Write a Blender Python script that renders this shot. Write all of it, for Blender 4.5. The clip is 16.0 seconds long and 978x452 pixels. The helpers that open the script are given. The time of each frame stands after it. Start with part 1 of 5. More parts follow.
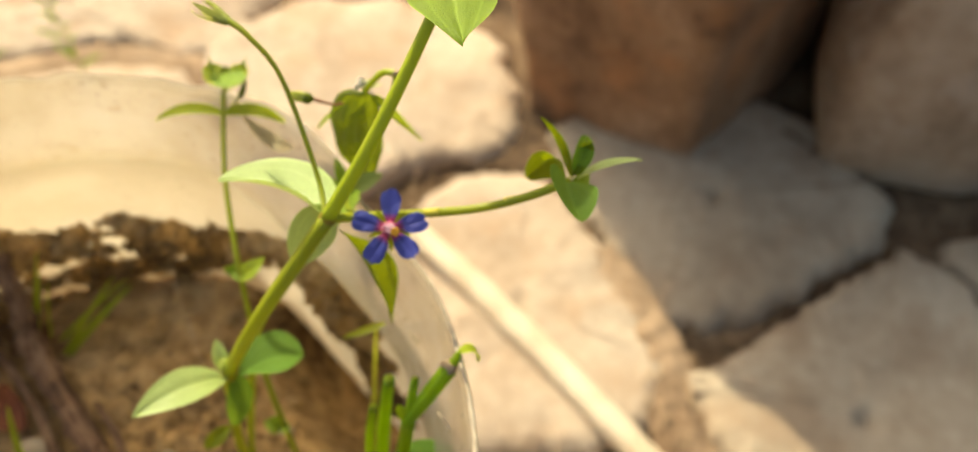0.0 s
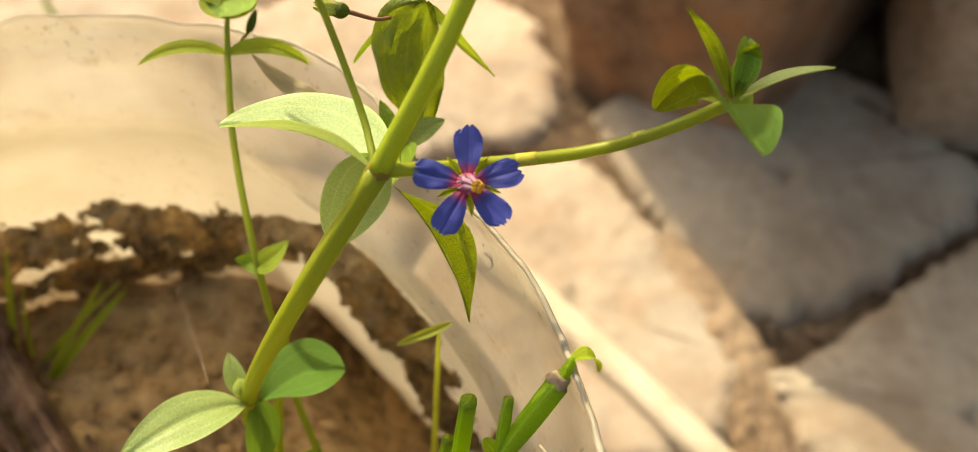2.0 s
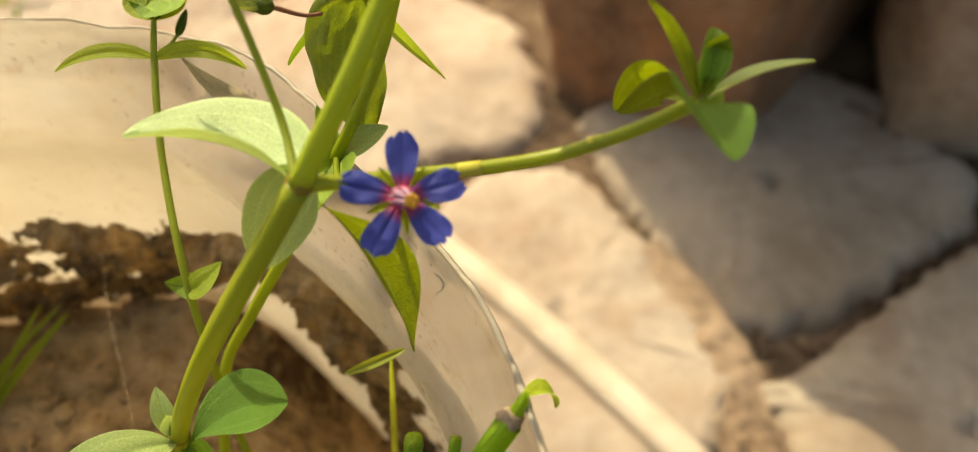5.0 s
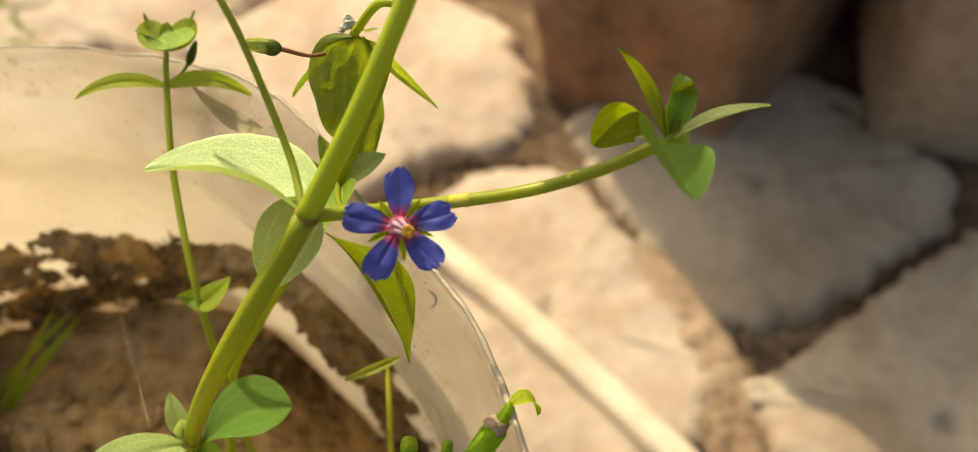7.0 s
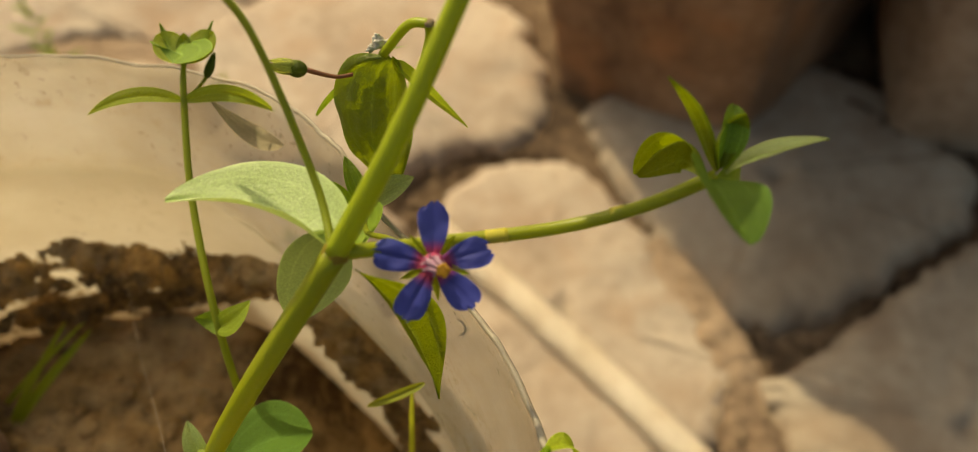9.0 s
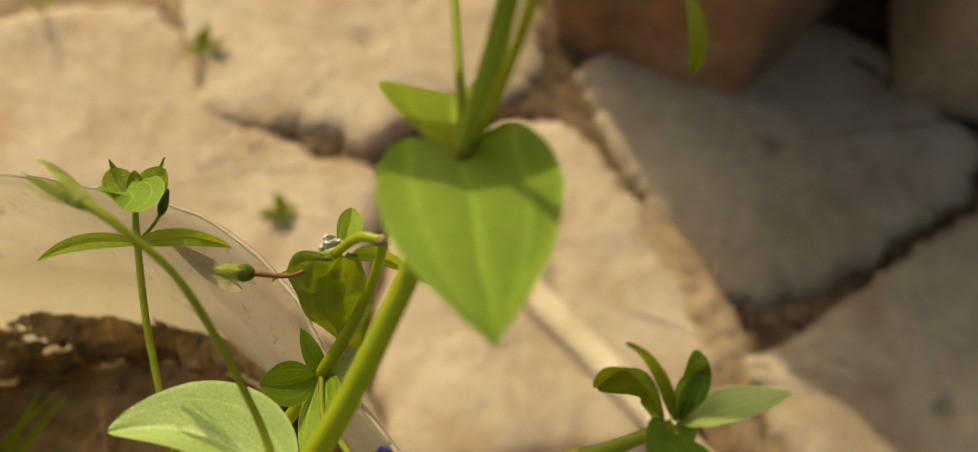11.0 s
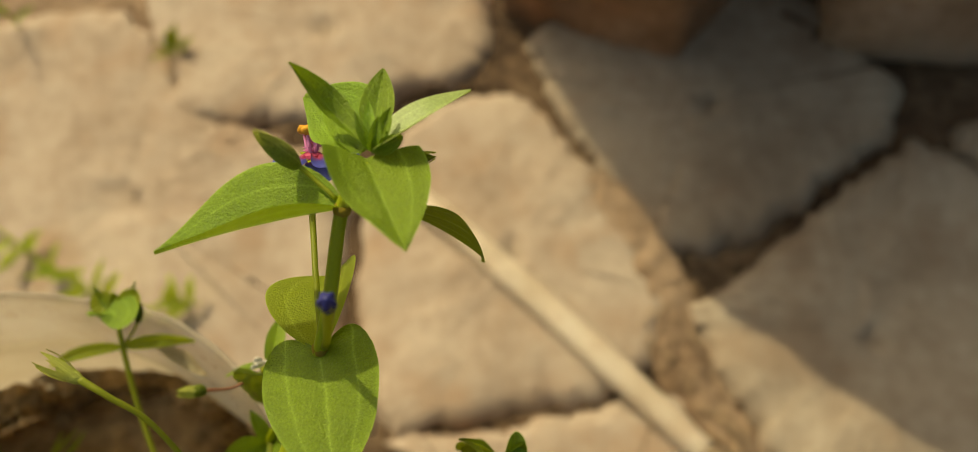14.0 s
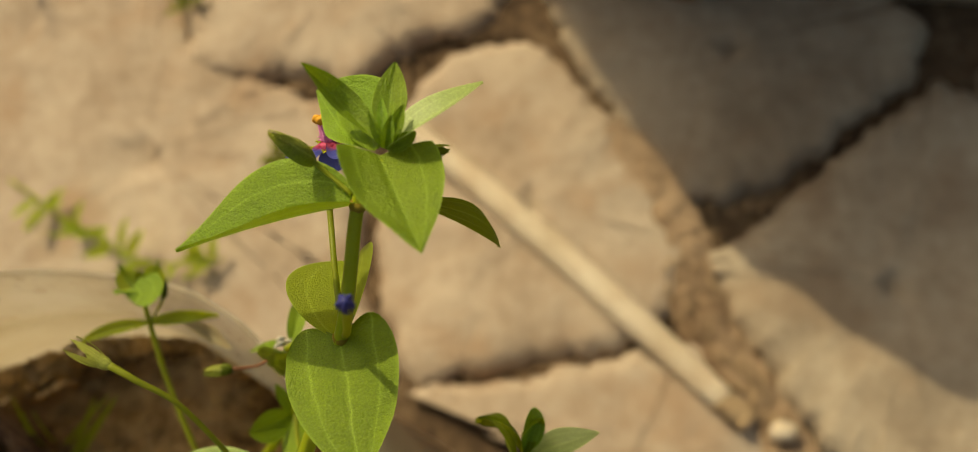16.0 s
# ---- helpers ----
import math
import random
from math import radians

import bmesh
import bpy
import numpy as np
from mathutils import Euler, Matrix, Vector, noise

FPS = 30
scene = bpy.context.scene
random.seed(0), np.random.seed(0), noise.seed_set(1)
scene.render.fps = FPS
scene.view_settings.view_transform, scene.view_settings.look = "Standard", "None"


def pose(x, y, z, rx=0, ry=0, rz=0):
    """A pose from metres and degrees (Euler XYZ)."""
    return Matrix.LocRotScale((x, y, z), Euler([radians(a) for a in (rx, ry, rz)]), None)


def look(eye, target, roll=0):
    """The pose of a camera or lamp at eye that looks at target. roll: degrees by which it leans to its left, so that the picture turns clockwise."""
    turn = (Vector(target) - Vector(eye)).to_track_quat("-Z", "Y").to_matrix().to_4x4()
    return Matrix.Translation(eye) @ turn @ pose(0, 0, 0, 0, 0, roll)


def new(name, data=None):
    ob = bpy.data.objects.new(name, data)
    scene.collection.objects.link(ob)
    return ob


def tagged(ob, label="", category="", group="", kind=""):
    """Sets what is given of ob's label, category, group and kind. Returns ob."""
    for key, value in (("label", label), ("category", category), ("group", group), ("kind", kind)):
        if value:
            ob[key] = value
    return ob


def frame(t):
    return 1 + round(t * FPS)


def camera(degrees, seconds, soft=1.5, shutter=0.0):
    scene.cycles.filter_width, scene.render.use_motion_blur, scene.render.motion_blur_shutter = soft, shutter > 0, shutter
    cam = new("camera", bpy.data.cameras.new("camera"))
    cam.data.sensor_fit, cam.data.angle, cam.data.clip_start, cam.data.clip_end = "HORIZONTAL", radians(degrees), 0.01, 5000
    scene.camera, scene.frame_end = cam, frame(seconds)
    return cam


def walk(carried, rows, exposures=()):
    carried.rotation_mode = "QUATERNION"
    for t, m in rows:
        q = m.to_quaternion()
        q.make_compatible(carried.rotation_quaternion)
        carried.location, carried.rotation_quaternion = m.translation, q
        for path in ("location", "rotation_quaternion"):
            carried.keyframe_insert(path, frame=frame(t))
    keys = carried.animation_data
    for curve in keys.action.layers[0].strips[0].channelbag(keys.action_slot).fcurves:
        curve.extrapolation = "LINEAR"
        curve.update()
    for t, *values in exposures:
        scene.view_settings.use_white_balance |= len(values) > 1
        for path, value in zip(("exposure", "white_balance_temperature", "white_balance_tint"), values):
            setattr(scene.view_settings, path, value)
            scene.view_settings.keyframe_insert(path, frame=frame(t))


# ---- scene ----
cam = camera(58.7, 16.0, soft=0.75)
PATH = [
    (0, (0.04482, 0.04343, 0.33236), (0.05201, 0.21922, 0.08937), -0.894),
    (0.5, (0.04138, 0.04366, 0.31898), (0.04667, 0.21889, 0.07553), -2.134),
    (1, (0.03461, 0.05044, 0.30334), (0.03737, 0.22596, 0.06007), -3.432),
    (1.5, (0.03089, 0.05899, 0.30290), (0.03258, 0.23450, 0.05960), -4.121),
    (2, (0.03506, 0.06297, 0.29739), (0.03517, 0.24035, 0.05545), -4.952),
    (2.5, (0.03745, 0.06386, 0.29037), (0.03752, 0.24224, 0.04916), -5.500),
    (3, (0.03927, 0.06620, 0.29267), (0.03997, 0.24560, 0.05222), -5.486),
    (3.5, (0.04018, 0.06770, 0.29089), (0.04147, 0.24796, 0.05109), -5.541),
    (4, (0.03955, 0.06808, 0.29022), (0.04160, 0.24845, 0.05050), -5.379),
    (4.5, (0.03880, 0.06822, 0.28912), (0.04142, 0.24833, 0.04922), -5.168),
    (4.7, (0.03986, 0.06929, 0.28892), (0.04190, 0.24942, 0.04903), -5.296),
    (7, (0.04082, 0.06697, 0.29812), (0.04540, 0.24434, 0.05622), -4.561),
    (7.5, (0.03950, 0.06603, 0.29865), (0.04373, 0.24275, 0.05626), -4.504),
    (8, (0.03888, 0.06672, 0.29735), (0.04171, 0.24405, 0.05539), -4.790),
    (10.3, (0.03778, 0.09815, 0.30005), (0.03707, 0.24734, 0.03978), -4.540),
    (10.5, (0.04076, 0.10207, 0.30399), (0.03859, 0.24624, 0.04091), -4.892),
    (11, (0.04570, 0.10325, 0.31127), (0.04363, 0.24298, 0.04580), -5.548),
    (11.5, (0.05094, 0.10504, 0.31717), (0.04872, 0.23747, 0.04799), -6.582),
    (12, (0.05400, 0.10680, 0.32665), (0.05180, 0.23347, 0.05471), -7.548),
    (12.5, (0.06097, 0.11022, 0.33920), (0.05773, 0.23256, 0.06530), -9.123),
    (13, (0.06275, 0.11063, 0.34260), (0.05812, 0.22842, 0.06673), -10.664),
    (13.5, (0.06387, 0.11065, 0.35003), (0.05813, 0.22545, 0.07292), -11.728),
    (14, (0.06621, 0.11148, 0.34976), (0.05939, 0.22336, 0.07149), -12.640),
    (14.5, (0.06751, 0.11150, 0.35115), (0.05890, 0.21844, 0.07099), -13.924),
    (15, (0.06738, 0.11499, 0.35037), (0.05587, 0.21627, 0.06821), -15.722),
    (15.5, (0.06727, 0.11592, 0.35142), (0.05188, 0.21241, 0.06778), -18.459),
    (16, (0.06766, 0.11614, 0.35235), (0.05064, 0.20953, 0.06776), -20.016),
]
walk(cam, [(t, look(eye, target, roll)) for t, eye, target, roll in PATH], [(0, 0.62, 6950, 4), (1.5, 0.62, 6950, 5), (3.5, 0.45, 6950, 5), (7.0, 0.45, 7000, 5), (8, 0.06, 7400, 5), (10.5, -0.18, 7600, 1), (12.5, -0.28, 7600, 0), (16, -0.44, 7800, 2)])
cam.data.dof.use_dof = True
cam.data.dof.focus_distance = 0.0965
cam.data.dof.aperture_fstop = 18.0

# ---- light ----
SUN_ELEVATION, SUN_AZIMUTH = 48.0, -24.0  # degrees; the azimuth is clockwise from +y
world = bpy.data.worlds.new("world")
scene.world = world
world.use_nodes = True
wn = world.node_tree
sky = wn.nodes.new("ShaderNodeTexSky")
sky.sky_type = "NISHITA"
sky.sun_disc = False
sky.dust_density, sky.ozone_density = 6.0, 0.3
sky.sun_elevation = radians(SUN_ELEVATION)
sky.sun_rotation = radians(SUN_AZIMUTH)
wn.links.new(sky.outputs["Color"], wn.nodes["Background"].inputs["Color"])
wn.nodes["Background"].inputs["Strength"].default_value = 0.134
sun_data = bpy.data.lights.new("sun", "SUN")
sun_data.energy, sun_data.angle, sun_data.color = 3.8, radians(0.6), (1.0, 0.88, 0.68)
sun = new("sun", sun_data)
az, el = radians(SUN_AZIMUTH), radians(SUN_ELEVATION)
sun_way = Vector((math.sin(az) * math.cos(el), math.cos(az) * math.cos(el), math.sin(el)))
sun.matrix_world = look(sun_way * 5, (0, 0, 0))


# ---- materials ----
def ramp(nt, src, stops):
    r = nt.nodes.new("ShaderNodeValToRGB")
    els = r.color_ramp.elements
    while len(els) < len(stops):
        els.new(0.5)
    for e, (p, c) in zip(els, stops):
        e.position, e.color = p, (*c, 1)
    nt.links.new(src, r.inputs["Fac"])
    return r.outputs["Color"]


def noise_out(nt, scale, detail=4, rough=0.6, coord="Object", stretch=None):
    tc = nt.nodes.new("ShaderNodeTexCoord")
    n = nt.nodes.new("ShaderNodeTexNoise")
    n.inputs["Scale"].default_value = scale
    n.inputs["Detail"].default_value = detail
    n.inputs["Roughness"].default_value = rough
    src = tc.outputs[coord]
    if stretch:
        mp = nt.nodes.new("ShaderNodeMapping")
        mp.inputs["Scale"].default_value = stretch
        nt.links.new(src, mp.inputs["Vector"])
        src = mp.outputs["Vector"]
    nt.links.new(src, n.inputs["Vector"])
    return n.outputs["Fac"]


def mix_rgb(nt, fac, a, b, mode="MIX"):
    m = nt.nodes.new("ShaderNodeMix")
    m.data_type, m.blend_type = "RGBA", mode
    for slot, v in ((0, fac), (6, a), (7, b)):
        if hasattr(v, "is_output"):
            nt.links.new(v, m.inputs[slot])
        elif slot == 0:
            m.inputs[0].default_value = v
        else:
            m.inputs[slot].default_value = (*v, 1)
    return m.outputs[2]


def math_node(nt, op, a, b=0.0, c=0.0):
    m = nt.nodes.new("ShaderNodeMath")
    m.operation = op
    for i, v in enumerate((a, b, c)):
        if hasattr(v, "is_output"):
            nt.links.new(v, m.inputs[i])
        else:
            m.inputs[i].default_value = v
    return m.outputs[0]


def bump(nt, height, strength, distance):
    b = nt.nodes.new("ShaderNodeBump")
    b.inputs["Strength"].default_value = strength
    b.inputs["Distance"].default_value = distance
    nt.links.new(height, b.inputs["Height"])
    return b.outputs["Normal"]


def start_material(name):
    m = bpy.data.materials.new(name)
    m.use_nodes = True
    nt = m.node_tree
    return m, nt, nt.nodes["Principled BSDF"], nt.nodes["Material Output"]


def set_in(nt, bsdf, **kw):
    for k, v in kw.items():
        k = k.replace("_", " ")
        if hasattr(v, "is_output"):
            nt.links.new(v, bsdf.inputs[k])
        elif isinstance(v, tuple):
            bsdf.inputs[k].default_value = (*v, 1)
        else:
            bsdf.inputs[k].default_value = v


def thin_leaf(name, base, dark, through_col, share=0.5, rough=0.42, vein=0.25, spots=0.0, gloss=0.25, puff=0.0, relief=1.0):
    """Leaf: mottled green, pale sunken veins running along it, puffed between them, light passing through."""
    m, nt, p, out = start_material(name)
    mott = math_node(nt, "ADD", math_node(nt, "MULTIPLY", noise_out(nt, 130, 4), 0.6), math_node(nt, "MULTIPLY", noise_out(nt, 2600, 3), 0.4))
    col = ramp(nt, mott, [(0.34, tuple(0.55 * d + 0.45 * b for d, b in zip(dark, base))), (0.62, base)])
    uv = nt.nodes.new("ShaderNodeUVMap")
    sep = nt.nodes.new("ShaderNodeSeparateXYZ")
    nt.links.new(uv.outputs["UV"], sep.inputs["Vector"])
    # veins: lines that spread from the base and meet at the tip, uneven and fading outwards
    wob = math_node(nt, "MULTIPLY_ADD", noise_out(nt, 180, 3), 0.10, -0.05)
    v = math_node(nt, "ADD", math_node(nt, "SUBTRACT", sep.outputs["Y"], 0.5), wob)
    wave = math_node(nt, "ABSOLUTE", math_node(nt, "SINE", math_node(nt, "MULTIPLY", v, 10.2)))
    line = math_node(nt, "POWER", math_node(nt, "SUBTRACT", 1.0, wave), 7.0)
    line = math_node(nt, "MULTIPLY", line, math_node(nt, "SUBTRACT", 1.0, math_node(nt, "MULTIPLY", sep.outputs["X"], 0.6)))
    mid = math_node(nt, "POWER", math_node(nt, "SUBTRACT", 1.0, math_node(nt, "ABSOLUTE", math_node(nt, "MULTIPLY", v, 2.0))), 30.0)
    veins = math_node(nt, "MULTIPLY", math_node(nt, "MAXIMUM", line, mid), vein)
    pale = tuple(min(1, c * 1.9 + 0.05) for c in base)
    col = mix_rgb(nt, veins, col, pale)
    fine = ramp(nt, noise_out(nt, 4200, 3, 0.7), [(0.38, (0.76, 0.76, 0.76)), (0.62, (1.24, 1.24, 1.24))])
    col = mix_rgb(nt, 0.7 if vein else 0.25, col, fine, "MULTIPLY")
    rim = math_node(nt, "POWER", math_node(nt, "ABSOLUTE", math_node(nt, "MULTIPLY", math_node(nt, "SUBTRACT", sep.outputs["Y"], 0.5), 2.0)), 26.0)
    col = mix_rgb(nt, math_node(nt, "MULTIPLY", rim, 0.5 if vein else 0.0), col, pale)
    if spots:
        sp = noise_out(nt, 2400, 2)
        f = ramp(nt, sp, [(0.60, (0, 0, 0)), (0.68, (spots,) * 3)])
        col = mix_rgb(nt, f, col, (0.02, 0.035, 0.01))
    oi = nt.nodes.new("ShaderNodeObjectInfo")
    hue = nt.nodes.new("ShaderNodeHueSaturation")
    nt.links.new(math_node(nt, "MULTIPLY_ADD", oi.outputs["Random"], 0.016, 0.492), hue.inputs["Hue"])
    nt.links.new(math_node(nt, "MULTIPLY_ADD", oi.outputs["Random"], 0.25, 0.87), hue.inputs["Value"])
    nt.links.new(col, hue.inputs["Color"])
    col = hue.outputs["Color"]
    grain = noise_out(nt, 3600, 3, 0.7)
    lumps = noise_out(nt, 900, 3)
    h = math_node(nt, "ADD", math_node(nt, "MULTIPLY", grain, 1.4 if vein else 0.4), math_node(nt, "MULTIPLY", line, 0.05 if vein else 0.0))
    h = math_node(nt, "ADD", h, math_node(nt, "MULTIPLY", lumps, 0.35))
    if puff:
        h = math_node(nt, "ADD", h, math_node(nt, "MULTIPLY", noise_out(nt, 330, 2), puff))
    nrm = bump(nt, h, (0.75 if vein else 0.35) * relief, 0.00026)
    rg = math_node(nt, "MULTIPLY_ADD", noise_out(nt, 3000, 2), 0.25, rough - 0.12)
    set_in(nt, p, Base_Color=col, Roughness=rg, Normal=nrm)
    p.inputs["Specular IOR Level"].default_value = gloss
    tr = nt.nodes.new("ShaderNodeBsdfTranslucent")
    glow = mix_rgb(nt, math_node(nt, "MULTIPLY", mott, 0.5), through_col, tuple(c * 0.55 for c in through_col))
    glow = mix_rgb(nt, math_node(nt, "MULTIPLY", veins, 0.7), glow, tuple(min(1, c * 1.2 + 0.12) for c in through_col))
    nt.links.new(mix_rgb(nt, 0.7, col, glow), tr.inputs["Color"])
    nt.links.new(nrm, tr.inputs["Normal"])
    mx = nt.nodes.new("ShaderNodeMixShader")
    mx.inputs[0].default_value = share
    nt.links.new(p.outputs[0], mx.inputs[1])
    nt.links.new(tr.outputs[0], mx.inputs[2])
    nt.links.new(mx.outputs[0], out.inputs["Surface"])
    return m


LEAF = thin_leaf("leaf green", (0.215, 0.335, 0.018), (0.088, 0.17, 0.007), (0.60, 0.80, 0.015), 0.22, 0.38, 0.5, 0.0, 0.42, 1.8)
LEAF_LIME = thin_leaf("leaf yellow green", (0.31, 0.40, 0.030), (0.21, 0.30, 0.016), (0.76, 0.88, 0.03), 0.52, 0.40, 0.5, 0.0, 0.45, 1.2)
LEAF_PALE = thin_leaf("leaf pale green", (0.41, 0.515, 0.165), (0.31, 0.42, 0.115), (0.64, 0.74, 0.13), 0.34, 0.38, 0.3, 0.0, 0.6, 0.15, 0.4)
LEAF_DARK = thin_leaf("leaf olive green", (0.135, 0.18, 0.005), (0.065, 0.10, 0.003), (0.52, 0.60, 0.006), 0.48, 0.40, 0.6, 0.35, 0.4, 3.0)
LEAF_OLIVE = thin_leaf("leaf crumpled olive", (0.20, 0.245, 0.010), (0.035, 0.06, 0.003), (0.50, 0.58, 0.008), 0.36, 0.34, 0.22, 0.3, 0.75, 4.0)
LEAF_BLUE = thin_leaf("leaf cool green", (0.115, 0.225, 0.026), (0.07, 0.15, 0.015), (0.42, 0.62, 0.03), 0.40, 0.46, 0.3)
STEM = thin_leaf("stem green", (0.37, 0.42, 0.020), (0.29, 0.35, 0.013), (0.80, 0.82, 0.02), 0.34, 0.34, 0.0, 0.0, 0.4)
STEM_THIN = thin_leaf("stem olive", (0.32, 0.36, 0.03), (0.25, 0.29, 0.02), (0.72, 0.70, 0.05), 0.46, 0.42, 0.0, 0.0, 0.4)
STEM_PINK = thin_leaf("stalk pinkish", (0.34, 0.17, 0.08), (0.24, 0.12, 0.06), (0.6, 0.3, 0.1), 0.3, 0.45, 0.0)
GRASS = thin_leaf("grass green", (0.30, 0.46, 0.012), (0.19, 0.34, 0.008), (0.72, 0.90, 0.016), 0.54, 0.34, 0.45, 0.0, 0.4)
GRASS_PALE = thin_leaf("grass yellow green", (0.42, 0.50, 0.03), (0.30, 0.38, 0.02), (0.8, 0.85, 0.03), 0.5, 0.42, 0.3)
STEM_NODE = thin_leaf("stem joint brownish green", (0.40, 0.30, 0.04), (0.27, 0.22, 0.02), (0.7, 0.5, 0.04), 0.4, 0.42, 0.0)
NODE_BAND = thin_leaf("pale node band", (0.85, 0.78, 0.10), (0.78, 0.70, 0.08), (1, 0.95, 0.12), 0.4, 0.4, 0.0)
FLAP_SHADED = thin_leaf("plastic flap shaded beige", (0.50, 0.42, 0.24), (0.36, 0.29, 0.15), (0.72, 0.60, 0.34), 0.4, 0.5, 0.3)
BUD_GREEN = thin_leaf("bud green", (0.44, 0.47, 0.09), (0.23, 0.26, 0.05), (0.7, 0.75, 0.10), 0.42, 0.42, 0.7, 0.3)


def petal_material():
    m, nt, p, out = start_material("petal blue")
    uv = nt.nodes.new("ShaderNodeUVMap")
    sep = nt.nodes.new("ShaderNodeSeparateXYZ")
    nt.links.new(uv.outputs["UV"], sep.inputs["Vector"])
    wob = math_node(nt, "MULTIPLY_ADD", noise_out(nt, 700, 3), 0.10, -0.05)
    u = math_node(nt, "ADD", sep.outputs["X"], wob)
    col = ramp(nt, u, [(0.0, (0.50, 0.03, 0.06)), (0.19, (0.46, 0.028, 0.075)), (0.29, (0.17, 0.03, 0.22)),
                       (0.38, (0.040, 0.052, 0.34)), (1.0, (0.060, 0.080, 0.43))])
    v = math_node(nt, "SUBTRACT", sep.outputs["Y"], 0.5)
    st = math_node(nt, "POWER", math_node(nt, "ABSOLUTE", math_node(nt, "SINE", math_node(nt, "MULTIPLY", v, 40))), 3.0)
    col = mix_rgb(nt, math_node(nt, "MULTIPLY", st, 0.10), col, (0.05, 0.03, 0.28))
    nrm = bump(nt, math_node(nt, "ADD", st, noise_out(nt, 4000, 2)), 0.3, 0.00015)
    set_in(nt, p, Base_Color=col, Roughness=0.55, Normal=nrm)
    p.inputs["Sheen Weight"].default_value = 0.1
    tr = nt.nodes.new("ShaderNodeBsdfTranslucent")
    nt.links.new(mix_rgb(nt, 0.4, col, (0.20, 0.24, 0.9)), tr.inputs["Color"])
    mx = nt.nodes.new("ShaderNodeMixShader")
    mx.inputs[0].default_value = 0.35
    nt.links.new(p.outputs[0], mx.inputs[1])
    nt.links.new(tr.outputs[0], mx.inputs[2])
    nt.links.new(mx.outputs[0], out.inputs["Surface"])
    return m


def simple(name, a, b, scale, rough=0.7, bump_s=0.4, bump_d=0.0005, detail=6):
    m, nt, p, out = start_material(name)
    n = noise_out(nt, scale, detail)
    n2 = noise_out(nt, scale * 7, 3)
    col = ramp(nt, math_node(nt, "MULTIPLY_ADD", n2, 0.35, math_node(nt, "MULTIPLY", n, 0.65)), [(0.32, b), (0.68, a)])
    set_in(nt, p, Base_Color=col, Roughness=rough, Normal=bump(nt, n2, bump_s, bump_d))
    return m


PETAL = petal_material()
THROAT = simple("flower throat", (0.55, 0.06, 0.13), (0.42, 0.03, 0.12), 900, 0.6, 0.3, 0.0001)
FILAMENT = simple("filament hairs", (0.50, 0.33, 0.36), (0.40, 0.16, 0.26), 2500, 0.7, 0.6, 0.0002)
FILAMENT_PINK = simple("filament pink", (0.85, 0.34, 0.58), (0.70, 0.18, 0.46), 2500, 0.7, 0.6, 0.0002)
ANTHER = simple("anther yellow", (0.80, 0.42, 0.02), (0.68, 0.28, 0.01), 3000, 0.6, 0.5, 0.0001)
BUD_BLUE = simple("bud blue", (0.03, 0.035, 0.20), (0.015, 0.018, 0.10), 1200, 0.5, 0.3, 0.0001)
WITHERED = simple("withered corolla", (0.86, 0.82, 0.68), (0.60, 0.54, 0.38), 900, 0.8, 0.6, 0.0003)
DRY_END = simple("dry cut end", (0.52, 0.38, 0.22), (0.26, 0.17, 0.08), 1500, 0.85, 0.6, 0.0003)

DEAD_LEAF = simple("dead leaf brown", (0.26, 0.075, 0.02), (0.12, 0.03, 0.01), 200, 0.7, 0.5, 0.0006)
PEBBLE = simple("pebble pale", (0.44, 0.36, 0.25), (0.30, 0.235, 0.15), 240, 0.8, 0.5, 0.0006)
THREAD = simple("pale fibre", (0.6, 0.5, 0.36), (0.42, 0.32, 0.2), 900, 0.8, 0.4, 0.0002)
HAIR_DARK = simple("dark fibre", (0.06, 0.035, 0.02), (0.03, 0.02, 0.012), 900, 0.8, 0.4, 0.0002)


def bark_material():
    """Reddish brown bark split lengthwise into pale and dark fibres."""
    m, nt, p, out = start_material("twig bark")
    fibre = noise_out(nt, 1.0, 6, 0.7, "UV", (5, 26, 1))
    blot = noise_out(nt, 170, 5, 0.6)
    f = math_node(nt, "ADD", math_node(nt, "MULTIPLY", fibre, 0.65), math_node(nt, "MULTIPLY", blot, 0.35))
    col = ramp(nt, f, [(0.38, (0.04, 0.021, 0.011)), (0.5, (0.22, 0.115, 0.06)), (0.61, (0.50, 0.33, 0.20))])
    set_in(nt, p, Base_Color=col, Roughness=0.8, Normal=bump(nt, math_node(nt, "ADD", fibre, math_node(nt, "MULTIPLY", blot, 0.4)), 0.9, 0.0016))
    return m


TWIG = bark_material()


